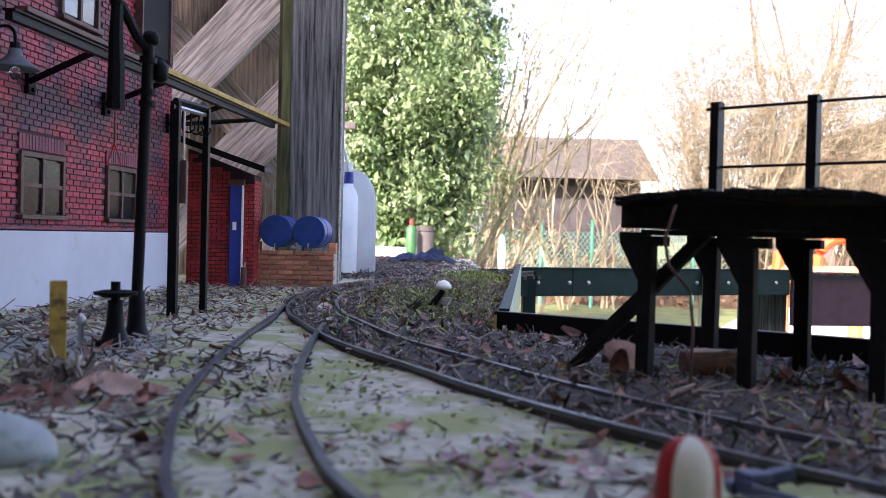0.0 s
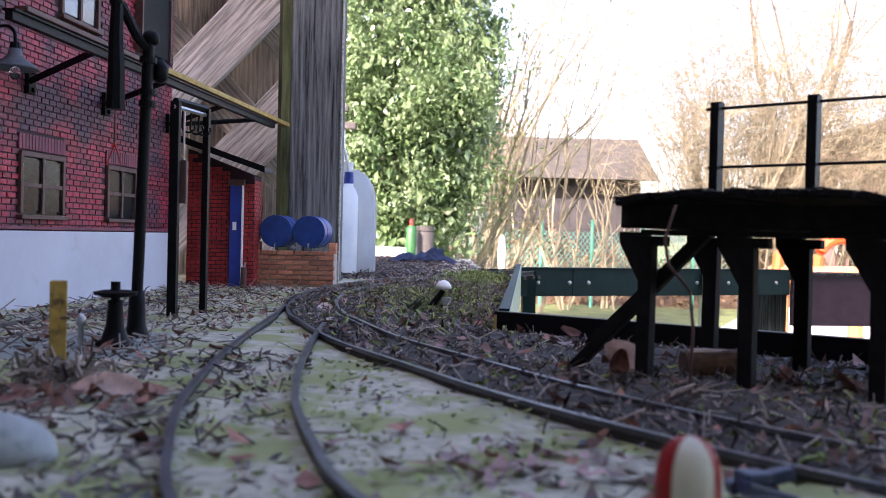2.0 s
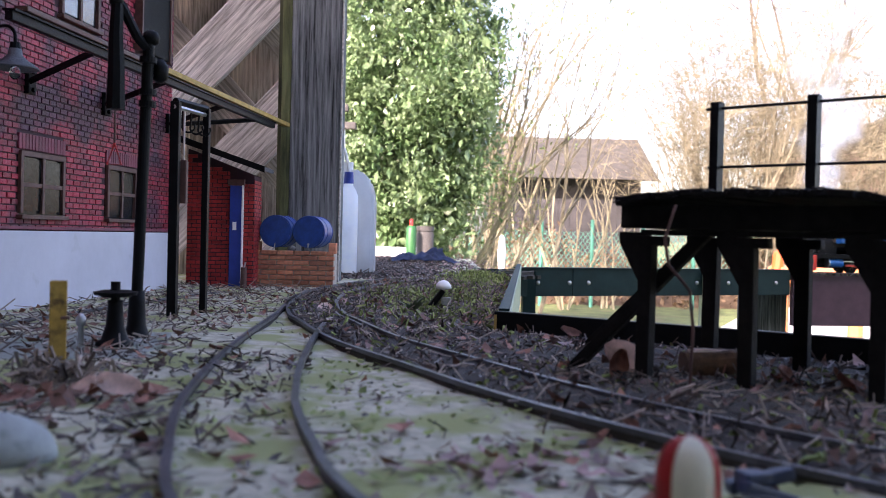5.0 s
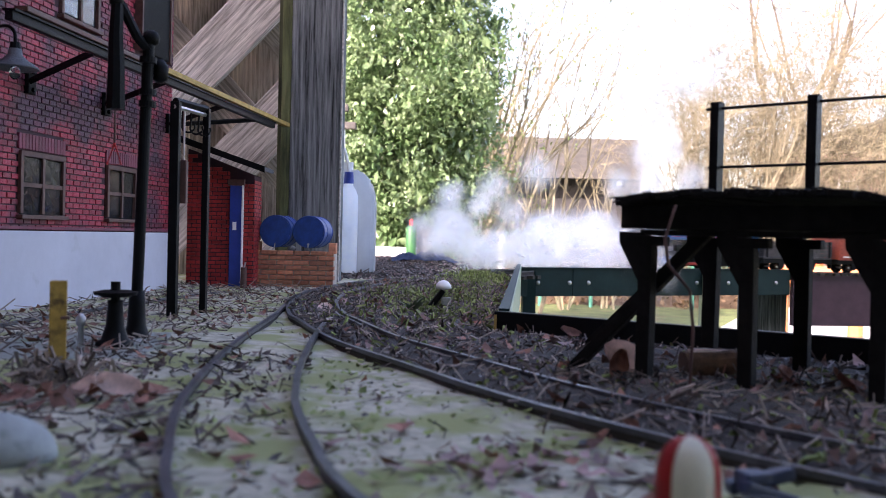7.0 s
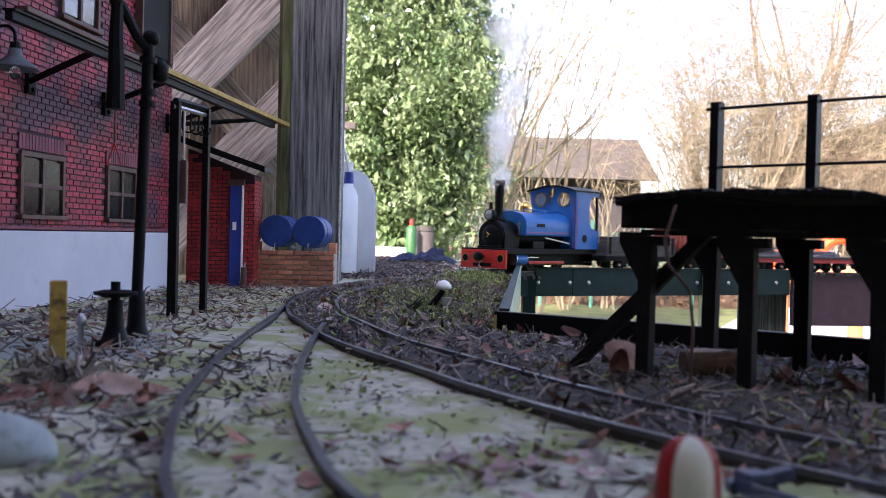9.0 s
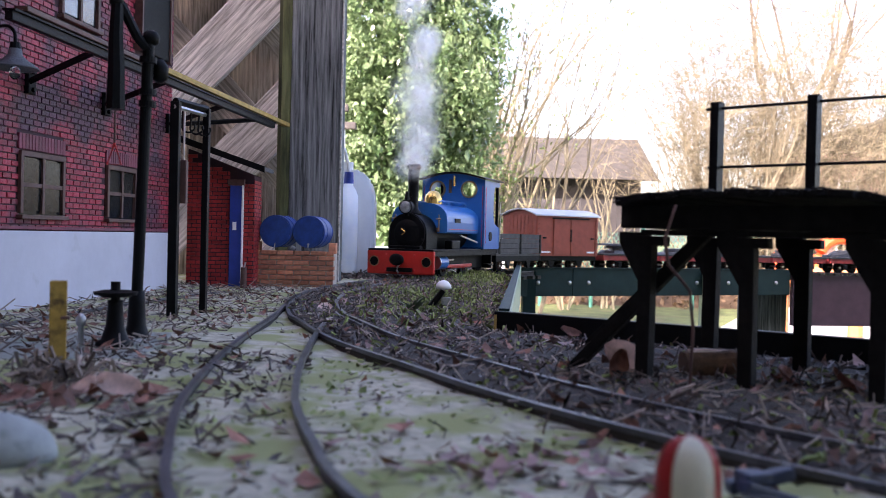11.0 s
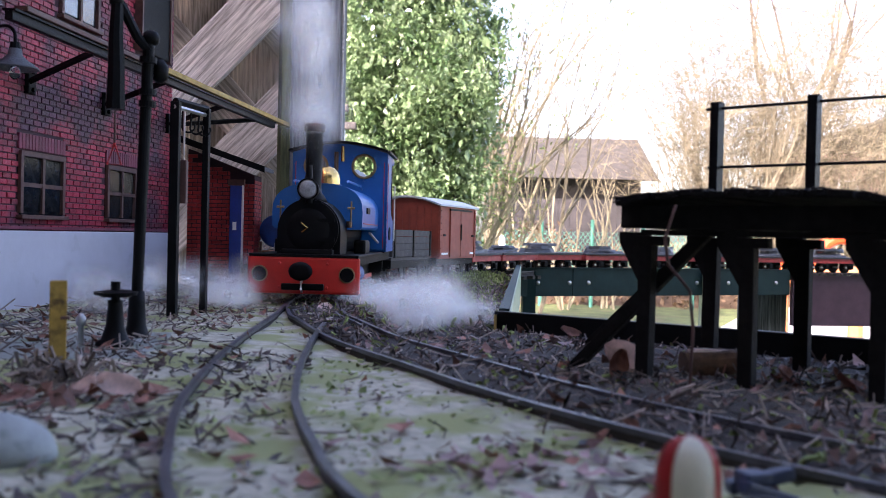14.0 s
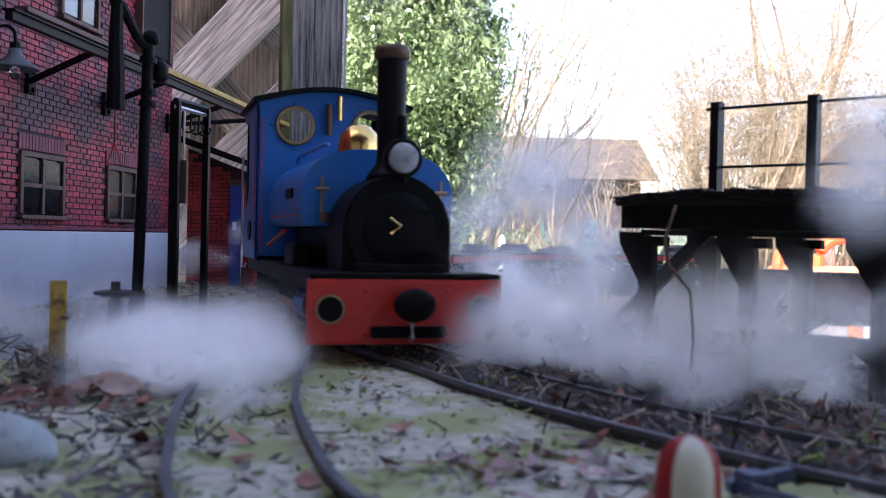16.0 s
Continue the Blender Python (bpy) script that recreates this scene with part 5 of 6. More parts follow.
def make_garden():
    make_holly()
    make_shrub("bare_shrub", 0.02, 9.0, "pale bare shrub with thin upright stems", 3, 9, 1.35, (0.30, 0.2, 0.2), "bark", 1, 0, 0.4, 0.020)
    make_shrub("leafy_shrub", 0.22, 9.6, "light green leafy shrub with pale stems", 8, 14, 1.25, (0.10, 0.3, 0.14), "twig", 2, 9, 0.4, 0.011)
    make_shrub("bare_tree", 0.35, 11.5, "bare tree with spreading golden-brown twigs", 14, 9, 2.5, (0.20, 0.3, 0.12), "twig", 3, 2, 0.45, 0.036, 0.6, 0.024)
    make_shrub("hazel_tree", 0.98, 12.2, "golden-brown leaning hazel with a few green leaves", 19, 5, 2.3, (0.10, 0.5, 0.10), "twig", 3, 1, 0.42, 0.030, 0.8, 0.022)
    make_shrub("bare_shrub", 1.75, 13.5, "pale bare shrub with forking stems", 33, 5, 1.75, (0.0, 0.2, 0.16), "bark", 1, 0, 0.35, 0.022)
    make_shrub("bare_shrub", 2.35, 14.0, "pale bare shrub with forking stems", 37, 5, 1.6, (0.05, 0.2, 0.2), "bark", 1, 0, 0.4, 0.018)
    make_twig_bush("willow_bush", 5.15, 16.5, "large golden bare willow bush", 6, 2.0, 3.3, 125)
    make_twig_bush("willow_bush", 7.4, 17.0, "golden bare willow bush in sunlight", 7, 2.2, 2.9, 80)
    make_twig_bush("willow_bush", -2.0, 16.0, "golden bare bush behind the holly", 10, 3.0, 3.0, 50)
    make_shrub("bare_tree", 7.2, 18.5, "tall thin bare tree against the sky", 41, 3, 6.0, (0.0, 0.3, 0.05), "bark_grey", 3, 0, 0.35, 0.06)
    make_shrub("bare_tree", 9.4, 19.5, "bare brown tree at the garden's edge", 43, 5, 3.4, (0.0, 0.3, 0.2), "twig", 3, 0, 0.5, 0.028)
    make_shrub("bare_tree", -3.5, 20, "bare brown tree behind the fence", 45, 4, 4.4, (0.05, 0.3, 0.15), "twig", 3, 0, 0.45, 0.03)
    # shed
    s = thing("garden_shed", "dark boarded garden shed with a brown felt roof", "shed", pose(1.15, 20.0, 0))
    part("wall", B((1.35, 1.0, 0.18), (3.0, 2.0, 2.3)), "shed", s)
    for k in range(13):
        part("board", B((-0.13 + 0.245 * k, -0.012 - 0.006 * (k % 2), 0.18), (0.238, 0.024, 2.3)), "shed", s)
    part("roof", prism([(0, 0), (0.1, -0.02), (2.4, 1.0), (2.35, 1.06)], 0, 3.7, pose(-0.50, -0.55, 1.28) @ Matrix.Rotation(radians(90), 4, "Z") @ Matrix.Rotation(radians(180), 4, "Z") @ Matrix.Scale(-1, 4, (1, 0, 0))), "shed_roof", s)
    b = thing("leaf_bank", "bank of dry orange-brown fallen leaves", "leaf bank", kind="stuff")
    rnd = random.Random(12)
    bm = bmesh.new()
    n = 30
    g = [[bm.verts.new((-1.5 + 7.5 * i / n, 14.6 + 3.0 * j / 8, -0.95)) for j in range(9)] for i in range(n + 1)]
    for i in range(n):
        for j in range(8):
            bm.faces.new((g[i][j], g[i + 1][j], g[i + 1][j + 1], g[i][j + 1]))
    for v in bm.verts:
        u = (v.co.y - 14.6) / 3.0
        v.co.z = -0.97 + (0.62 + 0.42 * noise.noise((v.co.x * 0.9, 0, 4)) + 0.25 * math.exp(-((v.co.x - 1.5) / 0.7) ** 2)) * math.sin(min(1, u * 1.3) * math.pi / 2) + 0.05 * noise.noise(v.co * 3)
    heights = [(v.co.x, v.co.y, v.co.z) for v in bm.verts]
    part("soil", bm, "brown_leaf", b)
    cs = [(Vector(h), 1.0) for h in heights]
    tree_mesh("leaves", leaf_cloud(rnd, cs, 22, 0.13, 0.055, 0.6), "brown_leaf", b)
    w = thing("wire_fence", "green wire mesh garden fence", "fence", pose(0.9, 14.2, 0))
    for k in range(4):
        part("post", R((0.55 + 0.75 * k, 0, -0.97), (0.55 + 0.75 * k, 0, 0.34), 0.028, seg=8), "mesh_green", w)
    bm = bmesh.new()
    for k in range(60):
        for s_ in (1, -1):
            x = -0.9 + k * 0.07
            rod(bm, (x, 0, -0.6), (x + s_ * 0.55, 0, 0.16), 0.005, seg=3, caps=False)
    part("mesh", bm, "mesh_green", w)
    h = thing("brick_house", "pink-brown brick house beyond the trees", "house", pose(10.2, 27, 0))
    part("wall", B((3, 2, 0.9), (5.2, 4, 3.8)), "house", h)
    part("roof", prism([(-0.3, 0), (5.9, 0), (2.8, 1.1)], -0.2, 4.2, pose(0.2, 0, 2.8)), "shed_roof", h)
    for x, z in ((1.1, 1.5), (1.1, 0.2), (3.4, 1.5)):
        wd = part("window", B((x, -0.02, z), (0.55, 0.04, 0.8)), "white", h, "white framed window")
        part("pane", B((x, -0.05, z), (0.44, 0.02, 0.68)), "pane", wd)
    t = thing("plastic_playhouse", "orange plastic children's slide in sunlight", "play slide", pose(1.70, 5.0, -0.95))
    part("slide", B((0.32, 0.05, 0.84), (0.55, 0.3, 0.10), 0.04), "orange_pale", t)
    part("side_rail", tube([(0.03, 0, 0.78), (0.05, 0, 0.95), (0.10, 0, 1.03), (0.13, 0, 0.95), (0.13, 0, 0.78)], 0.03), "orange", t)
    part("hoop", tube([(0.245, 0.0, 0.80)] + arc((0.375, 0.0, 0.915), 0.125, 180, 0, 14) + [(0.505, 0.0, 0.80)], 0.032, 10), "orange", t)
    part("leg", R((0.10, 0.1, 0), (0.10, 0.1, 0.85), 0.04), "orange_pale", t)
    part("leg", R((0.50, 0.1, 0), (0.50, 0.1, 0.85), 0.04), "orange_pale", t)
    part("panel", B((-0.12, 0.05, 0.88), (0.12, 0.1, 0.2), 0.02), "orange", t)
    g = thing("gas_bottle", "green gas bottle with a red cap", "gas bottle", pose(-0.20, 6.0, -0.95))
    part("body", lathe([(0.030, 0), (0.032, 0.9), (0.032, 1.04), (0.02, 1.06)], 16), "bin_green", g, smooth=True)
    part("cap", R((0, 0, 1.06), (0, 0, 1.10), 0.012), "red_ball", g, "red cap")
    c = thing("galvanised_bin", "grey metal bin with a lid", "bin", pose(-0.115, 6.1, -0.95))
    part("body", lathe([(0.045, 0), (0.052, 0.5), (0.055, 1.02), (0.048, 1.03)], 20), "wagon_grey", c, smooth=True)
    part("lid", R((0, 0, 1.03), (0, 0, 1.06), 0.056, seg=20), "wagon_grey", c)
    m_ = thing("garden_table", "white garden table top beyond the layout", "table", pose(-0.33, 6.6, -0.95))
    part("tabletop", B((-0.05, 0, 0.88), (0.40, 0.3, 0.07), 0.01), "white", m_)
    part("leg", B((-0.2, 0, 0.42), (0.04, 0.2, 0.85)), "white", m_)
    part("leg", B((0.1, 0, 0.42), (0.04, 0.2, 0.85)), "white", m_)
    l = thing("marker_stake", "white plastic garden stake before the leaf bank", "stake", pose(0.245, 4.0, -0.95))
    part("stake", lathe([(0.006, 0), (0.012, 0.85), (0.018, 0.93), (0.012, 1.0), (0.004, 1.01)], 10), "white", l, smooth=True)
    k = thing("security_lamp", "pale grey floodlight on a pole", "lamp", pose(-0.70, 6.6, -0.95))
    part("pole", R((0, 0, 0), (0, 0, 1.75), 0.012), "steel", k)
    part("head", B((0.03, 0, 1.74), (0.11, 0.06, 0.05), 0.01, pose(0, 0, 0)), "wagon_grey", k, m=pose(0, 0, 0.0, 0, 0, 0))
    part("sensor", B((0.0, 0, 1.86), (0.06, 0.05, 0.05), 0.01), "wagon_grey", k)


# ---- the train ----
MOVERS = []          # thing, distance behind the beam, axles a and b, extra pose, wheelsets


def wheelset(parent, y, r, half, name="wheelset"):
    ax = part(name, R((-half - 0.004, 0, 0), (half + 0.004, 0, 0), 0.0015, seg=8), "steel", parent, m=pose(0, y, r))
    for s in (-1, 1):
        w = part("wheel", lathe([(r * 0.55, -0.0012), (r * 0.62, -0.0022), (r, -0.0022), (r, 0.0012), (r * 1.12, 0.0014), (r * 1.12, 0.0026), (r * 0.5, 0.0026)], 24,
                                pose(s * half, 0, 0) @ Matrix.Rotation(radians(-90 * s), 4, "Y")), "black", ax)
        for k in range(3):
            part("spoke", B((0, 0, 0), (0.003, r * 1.1, 0.0018)), "frame", w, m=pose(s * (half + 0.0022), 0, 0, 60 * k))
    return (ax, y, r)


def make_loco():
    e = thing("steam_locomotive", "blue saddle-tank steam locomotive with red buffer beam", "locomotive")
    # local -y is forward; the beam stands at y = 0, rails at z = 0
    beam = part("buffer_beam", B((0, 0.0022, 0.0190), (0.085, 0.0044, 0.028), 0.002), "red_paint", e, "red buffer beam")
    for s in (-1, 1):
        part("beam_hole", R((s * 0.0330, -0.0006, 0.0200), (s * 0.0330, 0.003, 0.0200), 0.0055, seg=20), "black", beam)
        part("hole_rim", lathe([(0.0052, 0), (0.0062, 0.0006), (0.0062, 0.0012), (0.0052, 0.0014)], 20, pose(s * 0.0330, 0.0004, 0.0200, 90), False), "dull_brass", beam)
        part("rivet", lathe([(0.0012, 0), (0.0006, 0.0008)], 8, pose(s * 0.018, 0, 0.028, 90)), "red_paint", beam)
        part("rivet", lathe([(0.0012, 0), (0.0006, 0.0008)], 8, pose(s * 0.018, 0, 0.010, 90)), "red_paint", beam)
    coupler = part("coupler", lathe([(0.0035, 0), (0.0045, 0.004), (0.0085, 0.009), (0.0090, 0.012), (0.0060, 0.013)], 20, pose(0, 0, 0.0225, 90) @ Matrix.Diagonal((1, 0.78, 1, 1))), "black", e, "black centre buffer", smooth=True)
    part("coupler_bar", B((0, -0.002, 0.0105), (0.032, 0.004, 0.005), 0.001), "black", e)
    part("hook", tube([(0, -0.002, 0.016), (0, -0.008, 0.014), (0, -0.009, 0.009), (0, -0.005, 0.007)], 0.001, 6), "steel", e)
    part("footplate", B((0, 0.1235, 0.0338), (0.083, 0.247, 0.0022), 0.0005), "black", e)
    part("valance", B((0.0405, 0.1235, 0.0300), (0.0012, 0.246, 0.006)), "black", e)
    part("valance", B((-0.0405, 0.1235, 0.0300), (0.0012, 0.246, 0.006)), "black", e)
    part("frame", B((0.020, 0.125, 0.020), (0.0025, 0.235, 0.022)), "black", e)
    part("frame", B((-0.020, 0.125, 0.020), (0.0025, 0.235, 0.022)), "black", e)
    part("rear_beam", B((0, 0.2445, 0.020), (0.070, 0.004, 0.024), 0.001), "black", e)
    # smokebox with a saddle
    pts = [(-0.0245, 0.034), (-0.0245, 0.053)] + [(0.0245 * math.cos(radians(a)), 0.053 + 0.0245 * math.sin(radians(a))) for a in range(170, 5, -10)] + [(0.0245, 0.053), (0.0245, 0.034)]
    sb = part("smokebox", prism(pts, 0.020, 0.056), "black", e, "black smokebox")
    part("smokebox_rim", lathe([(0.0205, 0), (0.0232, 0.0008), (0.0232, 0.003), (0.0205, 0.0032)], 32, pose(0, 0.0205, 0.0535, 90)), "black", sb)
    door = part("smokebox_door", lathe([(0.0205, 0), (0.0195, 0.0018), (0.012, 0.0040), (0.003, 0.0046)], 32, pose(0, 0.0200, 0.0535, 90)), "black", e, "domed black door", smooth=True)
    part("door_dart", tube([(-0.005, 0.0140, 0.0585), (0, 0.0135, 0.0550), (-0.0045, 0.0140, 0.0515)], 0.0008, 6), "brass", door)
    for z in (0.046, 0.061):
        part("hinge", B((0.0095, 0.0165, z), (0.022, 0.0012, 0.0026)), "black", door)
    part("smokebox_step", B((0, 0.018, 0.0365), (0.040, 0.014, 0.004), 0.001), "black", e)
    ch = part("chimney", lathe([(0.0115, 0.0755), (0.0098, 0.079), (0.0066, 0.083), (0.0062, 0.088), (0.0068, 0.128), (0.0072, 0.131)], 24, pose(0, 0.036, 0)), "black", e, "tall black chimney", smooth=True)
    part("chimney_cap", lathe([(0.0068, 0.130), (0.0080, 0.1315), (0.0084, 0.134), (0.0076, 0.1365), (0.0060, 0.137), (0.0055, 0.130)], 24, pose(0, 0.036, 0)), "copper", ch, "copper chimney cap", smooth=True)
    lamp = part("headlamp", lathe([(0.0074, 0.010), (0.0080, 0.002), (0.0085, 0.0), (0.0078, -0.001), (0.0071, 0.001)], 24, pose(0, 0.012, 0.0845, -90)), "black", e, "round headlamp", smooth=True)
    part("lens", lathe([(0.0073, 0), (0.0061, 0.0014), (0.003, 0.0022), (0.0006, 0.0023)], 24, pose(0, 0.0122, 0.0845, 90)), "lens", lamp, "pale glass lens", smooth=True)
    part("lamp_bracket", R((0, 0.019, 0.074), (0, 0.018, 0.090), 0.0035, seg=10), "black", lamp)
    part("lamp_vent", R((0, 0.0165, 0.093), (0, 0.0165, 0.103), 0.0032, 0.0022, 12), "black", lamp)
    # boiler and saddle tank
    part("boiler", R((0, 0.055, 0.0535), (0, 0.182, 0.0535), 0.0215, seg=28), "black", e)
    pts = [(-0.0345, 0.0545), (-0.0365, 0.0565), (-0.0368, 0.068)] + [(0.0368 * math.copysign(abs(math.cos(radians(a))) ** 0.75, math.cos(radians(a))), 0.068 + 0.0235 * math.sin(radians(a)) ** 0.8) for a in range(172, 4, -8)] + [(0.0368, 0.068), (0.0365, 0.0565), (0.0345, 0.0545)]
    tank = part("saddle_tank", prism(pts, 0.057, 0.178), "blue_paint", e, "glossy blue saddle tank", smooth=False)
    for s in (-1, 1):
        part("lining", B((s * 0.0370, 0.1175, 0.0595), (0.0006, 0.108, 0.0007)), "red_paint", tank, "thin red line")
        part("name_plate", B((s * 0.0372, 0.094, 0.0705), (0.0010, 0.020, 0.0050)), "black", tank, "small dark plate")
        part("handrail", tube([(s * 0.022, 0.066, 0.0925), (s * 0.022, 0.075, 0.0945), (s * 0.022, 0.160, 0.0945), (s * 0.022, 0.170, 0.0920)], 0.0009, 6), "blue_paint", tank)
    part("tank_filler", lathe([(0.006, 0.088), (0.006, 0.094), (0.0052, 0.096)], 18, pose(0, 0.150, 0)), "blue_paint", tank)
    part("dome", lathe([(0.0120, 0.086), (0.0110, 0.092), (0.0112, 0.097), (0.0098, 0.103), (0.0062, 0.107), (0.0015, 0.1085)], 28, pose(0, 0.104, 0)), "brass", e, "polished brass dome", smooth=True)
    for s in (-1, 1):
        v = part("clack_valve", R((s * 0.0285, 0.050, 0.060), (s * 0.0285, 0.050, 0.077), 0.0007, seg=8), "dull_brass", e)
        part("valve_wheel", R((s * 0.0255, 0.049, 0.0715), (s * 0.0315, 0.049, 0.0715), 0.0009, seg=8), "dull_brass", v)
        part("pipe_union", R((s * 0.0270, 0.050, 0.056), (s * 0.0270, 0.050, 0.061), 0.0024, seg=10), "copper", v)
    # cab
    cab = part("cab", prism([(-0.0430, 0.034), (-0.0430, 0.0370), (0.0430, 0.0370), (0.0430, 0.034)], 0.178, 0.247), "black", e, "blue cab with round windows")
    prof = [(-0.0445, 0.035), (-0.0445, 0.1265)] + [(-0.0445 + 0.089 * k / 12, 0.1265 + 0.0085 * math.sin(math.pi * k / 12)) for k in range(1, 12)] + [(0.0445, 0.1265), (0.0445, 0.035)]

    def pierced(y0, y1, rings):
        """The end sheet of the cab with round holes through it, built from a centre seam outwards."""
        bm = bmesh.new()
        def ring(cx, cz, r, n=24):
            return [(cx + r * math.cos(k * math.tau / n), cz + r * math.sin(k * math.tau / n)) for k in range(n)]
        loops = [prof] + [ring(*q) for q in rings]
        edges = []
        for lp in loops:
            vs = [bm.verts.new((x, y0, z)) for x, z in lp]
            edges += [bm.edges.new((vs[i], vs[(i + 1) % len(vs)])) for i in range(len(vs))]
        bmesh.ops.triangle_fill(bm, edges=edges, use_beauty=True)
        geo = bmesh.ops.extrude_face_region(bm, geom=list(bm.faces))
        bmesh.ops.translate(bm, vec=(0, y1 - y0, 0), verts=[g for g in geo["geom"] if isinstance(g, bmesh.types.BMVert)])
        bmesh.ops.recalc_face_normals(bm, faces=bm.faces)
        return bm
    rings = [(-0.0225, 0.1140, 0.0100), (0.0225, 0.1140, 0.0100)]
    part("front_sheet", pierced(0.178, 0.1795, rings), "blue_paint", cab)
    for s in (-1, 1):
        part("porthole_rim", lathe([(0.0094, 0), (0.0094, 0.002), (0.0112, 0.002), (0.0118, 0.001), (0.0118, 0.0)], 28, pose(s * 0.0225, 0.1780, 0.1140, 90), False), "dull_brass", cab, "brass porthole ring", smooth=False)
        for k in range(8):
            part("rim_bolt", lathe([(0.0009, 0), (0.0005, 0.0008)], 6, pose(s * 0.0225 + 0.0135 * math.cos(k * math.pi / 4), 0.178, 0.1140 + 0.0135 * math.sin(k * math.pi / 4), 90)), "blue_paint", cab)
        # side sheet with a cut-away doorway at the rear
        side = [(0.178, 0.035), (0.178, 0.1265), (0.247, 0.1265), (0.247, 0.121)] + [(0.231 + 0.012 * math.cos(radians(a)), 0.1095 + 0.0115 * math.sin(radians(a))) for a in (60, 90, 130, 180)] + \
               [(0.2185, 0.090), (0.2185, 0.078), (0.224, 0.070), (0.236, 0.066), (0.247, 0.064), (0.247, 0.035)]
        bm = bmesh.new()
        a = [bm.verts.new((s * 0.0432, y, z)) for y, z in side]
        f = bm.faces.new(a)
        geo = bmesh.ops.extrude_face_region(bm, geom=[f])
        bmesh.ops.translate(bm, vec=(s * 0.0013, 0, 0), verts=[g for g in geo["geom"] if isinstance(g, bmesh.types.BMVert)])
        bmesh.ops.triangulate(bm, faces=[g for g in bm.faces if len(g.verts) > 4])
        bmesh.ops.recalc_face_normals(bm, faces=bm.faces)
        ss = part("side_sheet", bm, "blue_paint", cab)
        part("side_lining", B((s * 0.0448, 0.184, 0.080), (0.0004, 0.0007, 0.075)), "red_paint", ss)
        for k in range(11):
            part("rivet", lathe([(0.0008, 0), (0.0004, 0.0006)], 6, pose(s * 0.0445, 0.1805, 0.040 + 0.0082 * k, 0, 90 * s)), "blue_paint", ss)
        part("number_plate", R((s * 0.0440, 0.205, 0.052), (s * 0.0456, 0.205, 0.052), 0.0062, seg=20), "black", ss, "oval dark plate")
        part("grab_rail", R((s * 0.0455, 0.247, 0.045), (s * 0.0455, 0.247, 0.100), 0.0008, seg=6), "steel", ss)
        part("front_lining", B((s * 0.0415, 0.1776, 0.078), (0.0006, 0.0004, 0.080)), "red_paint", cab)
    part("rear_post", B((0.041, 0.246, 0.095), (0.004, 0.003, 0.065)), "black", cab)
    part("rear_post", B((-0.041, 0.246, 0.095), (0.004, 0.003, 0.065)), "black", cab)
    roofp = [(-0.0475 + 0.095 * k / 14, 0.1265 + 0.0085 * math.sin(math.pi * k / 14)) for k in range(15)]
    part("cab_roof", prism(roofp + [(x, z + 0.0022) for x, z in roofp[::-1]], 0.171, 0.253), "black", cab, "black curved roof")
    part("safety_valve", R((-0.003, 0.174, 0.109), (-0.003, 0.174, 0.127), 0.0020, seg=10), "copper", e, "copper whistle")
    part("whistle", R((0.003, 0.173, 0.118), (0.003, 0.173, 0.132), 0.0016, seg=10), "brass", e)
    part("backhead", R((0, 0.18, 0.0535), (0, 0.190, 0.0535), 0.020, seg=24), "black", e)
    # motion below the footplate
    for s in (-1, 1):
        cy = part("cylinder", R((s * 0.0305, 0.034, 0.0190), (s * 0.0305, 0.062, 0.0190), 0.0082, seg=20), "blue_paint", e, "blue cylinder")
        part("cylinder_cover", R((s * 0.0305, 0.0325, 0.0190), (s * 0.0305, 0.0345, 0.0190), 0.0088, seg=20), "steel", cy)
        part("valve_chest", B((s * 0.0290, 0.048, 0.0285), (0.012, 0.026, 0.006), 0.001), "black", cy)
        part("slide_bar", B((s * 0.0305, 0.080, 0.0215), (0.003, 0.034, 0.0016)), "steel", e)
        part("connecting_rod", B((s * 0.0320, 0.118, 0.0140), (0.0022, 0.095, 0.0038), 0.0006), "red_paint", e, "red rod")
        part("coupling_rod", B((s * 0.0290, 0.130, 0.0125), (0.0022, 0.078, 0.0034), 0.0006), "red_paint", e, "red rod")
        part("reach_rod", R((s * 0.0375, 0.105, 0.0520), (s * 0.0375, 0.172, 0.0435), 0.0012, seg=6), "steel" if s > 0 else "red_paint", e)
        part("sand_box", B((s * 0.033, 0.088, 0.0400), (0.010, 0.030, 0.012), 0.002), "black", e)
        part("cab_step", B((s * 0.040, 0.214, 0.014), (0.008, 0.022, 0.0015)), "black", e)
    sets = [wheelset(e, 0.092, 0.0125, 0.0178), wheelset(e, 0.168, 0.0125, 0.0178)]
    MOVERS.append((e, 0.0, 0.080, 0.180, Matrix(), sets))


def underframe(e, y0, y1, half, col, base=0.0225):
    part("solebar", B((half - 0.003, (y0 + y1) / 2, base), (0.005, y1 - y0, 0.008), 0.0006), col, e)
    part("solebar", B((-half + 0.003, (y0 + y1) / 2, base), (0.005, y1 - y0, 0.008), 0.0006), col, e)
    for y in (y0 + 0.0015, y1 - 0.0015):
        part("headstock", B((0, y, base), (2 * half, 0.004, 0.009), 0.0006), col, e)
    for y, s in ((y0, -1), (y1, 1)):
        part("buffer", R((0, y, 0.0200), (0, y + s * 0.010, 0.0200), 0.0025, 0.0048, 12), "black", e)
    sets = []
    L = y1 - y0
    for y in (y0 + L * 0.27, y1 - L * 0.27):
        for s in (-1, 1):
            part("axle_guard", prism([(-0.008, 0.0195), (0.008, 0.0195), (0.003, 0.006), (-0.003, 0.006)], -0.001, 0.001, pose(s * (half - 0.002), y, 0, 0, 0, 90)), "black", e)
        sets.append(wheelset(e, y, 0.0098, 0.0178))
    return sets


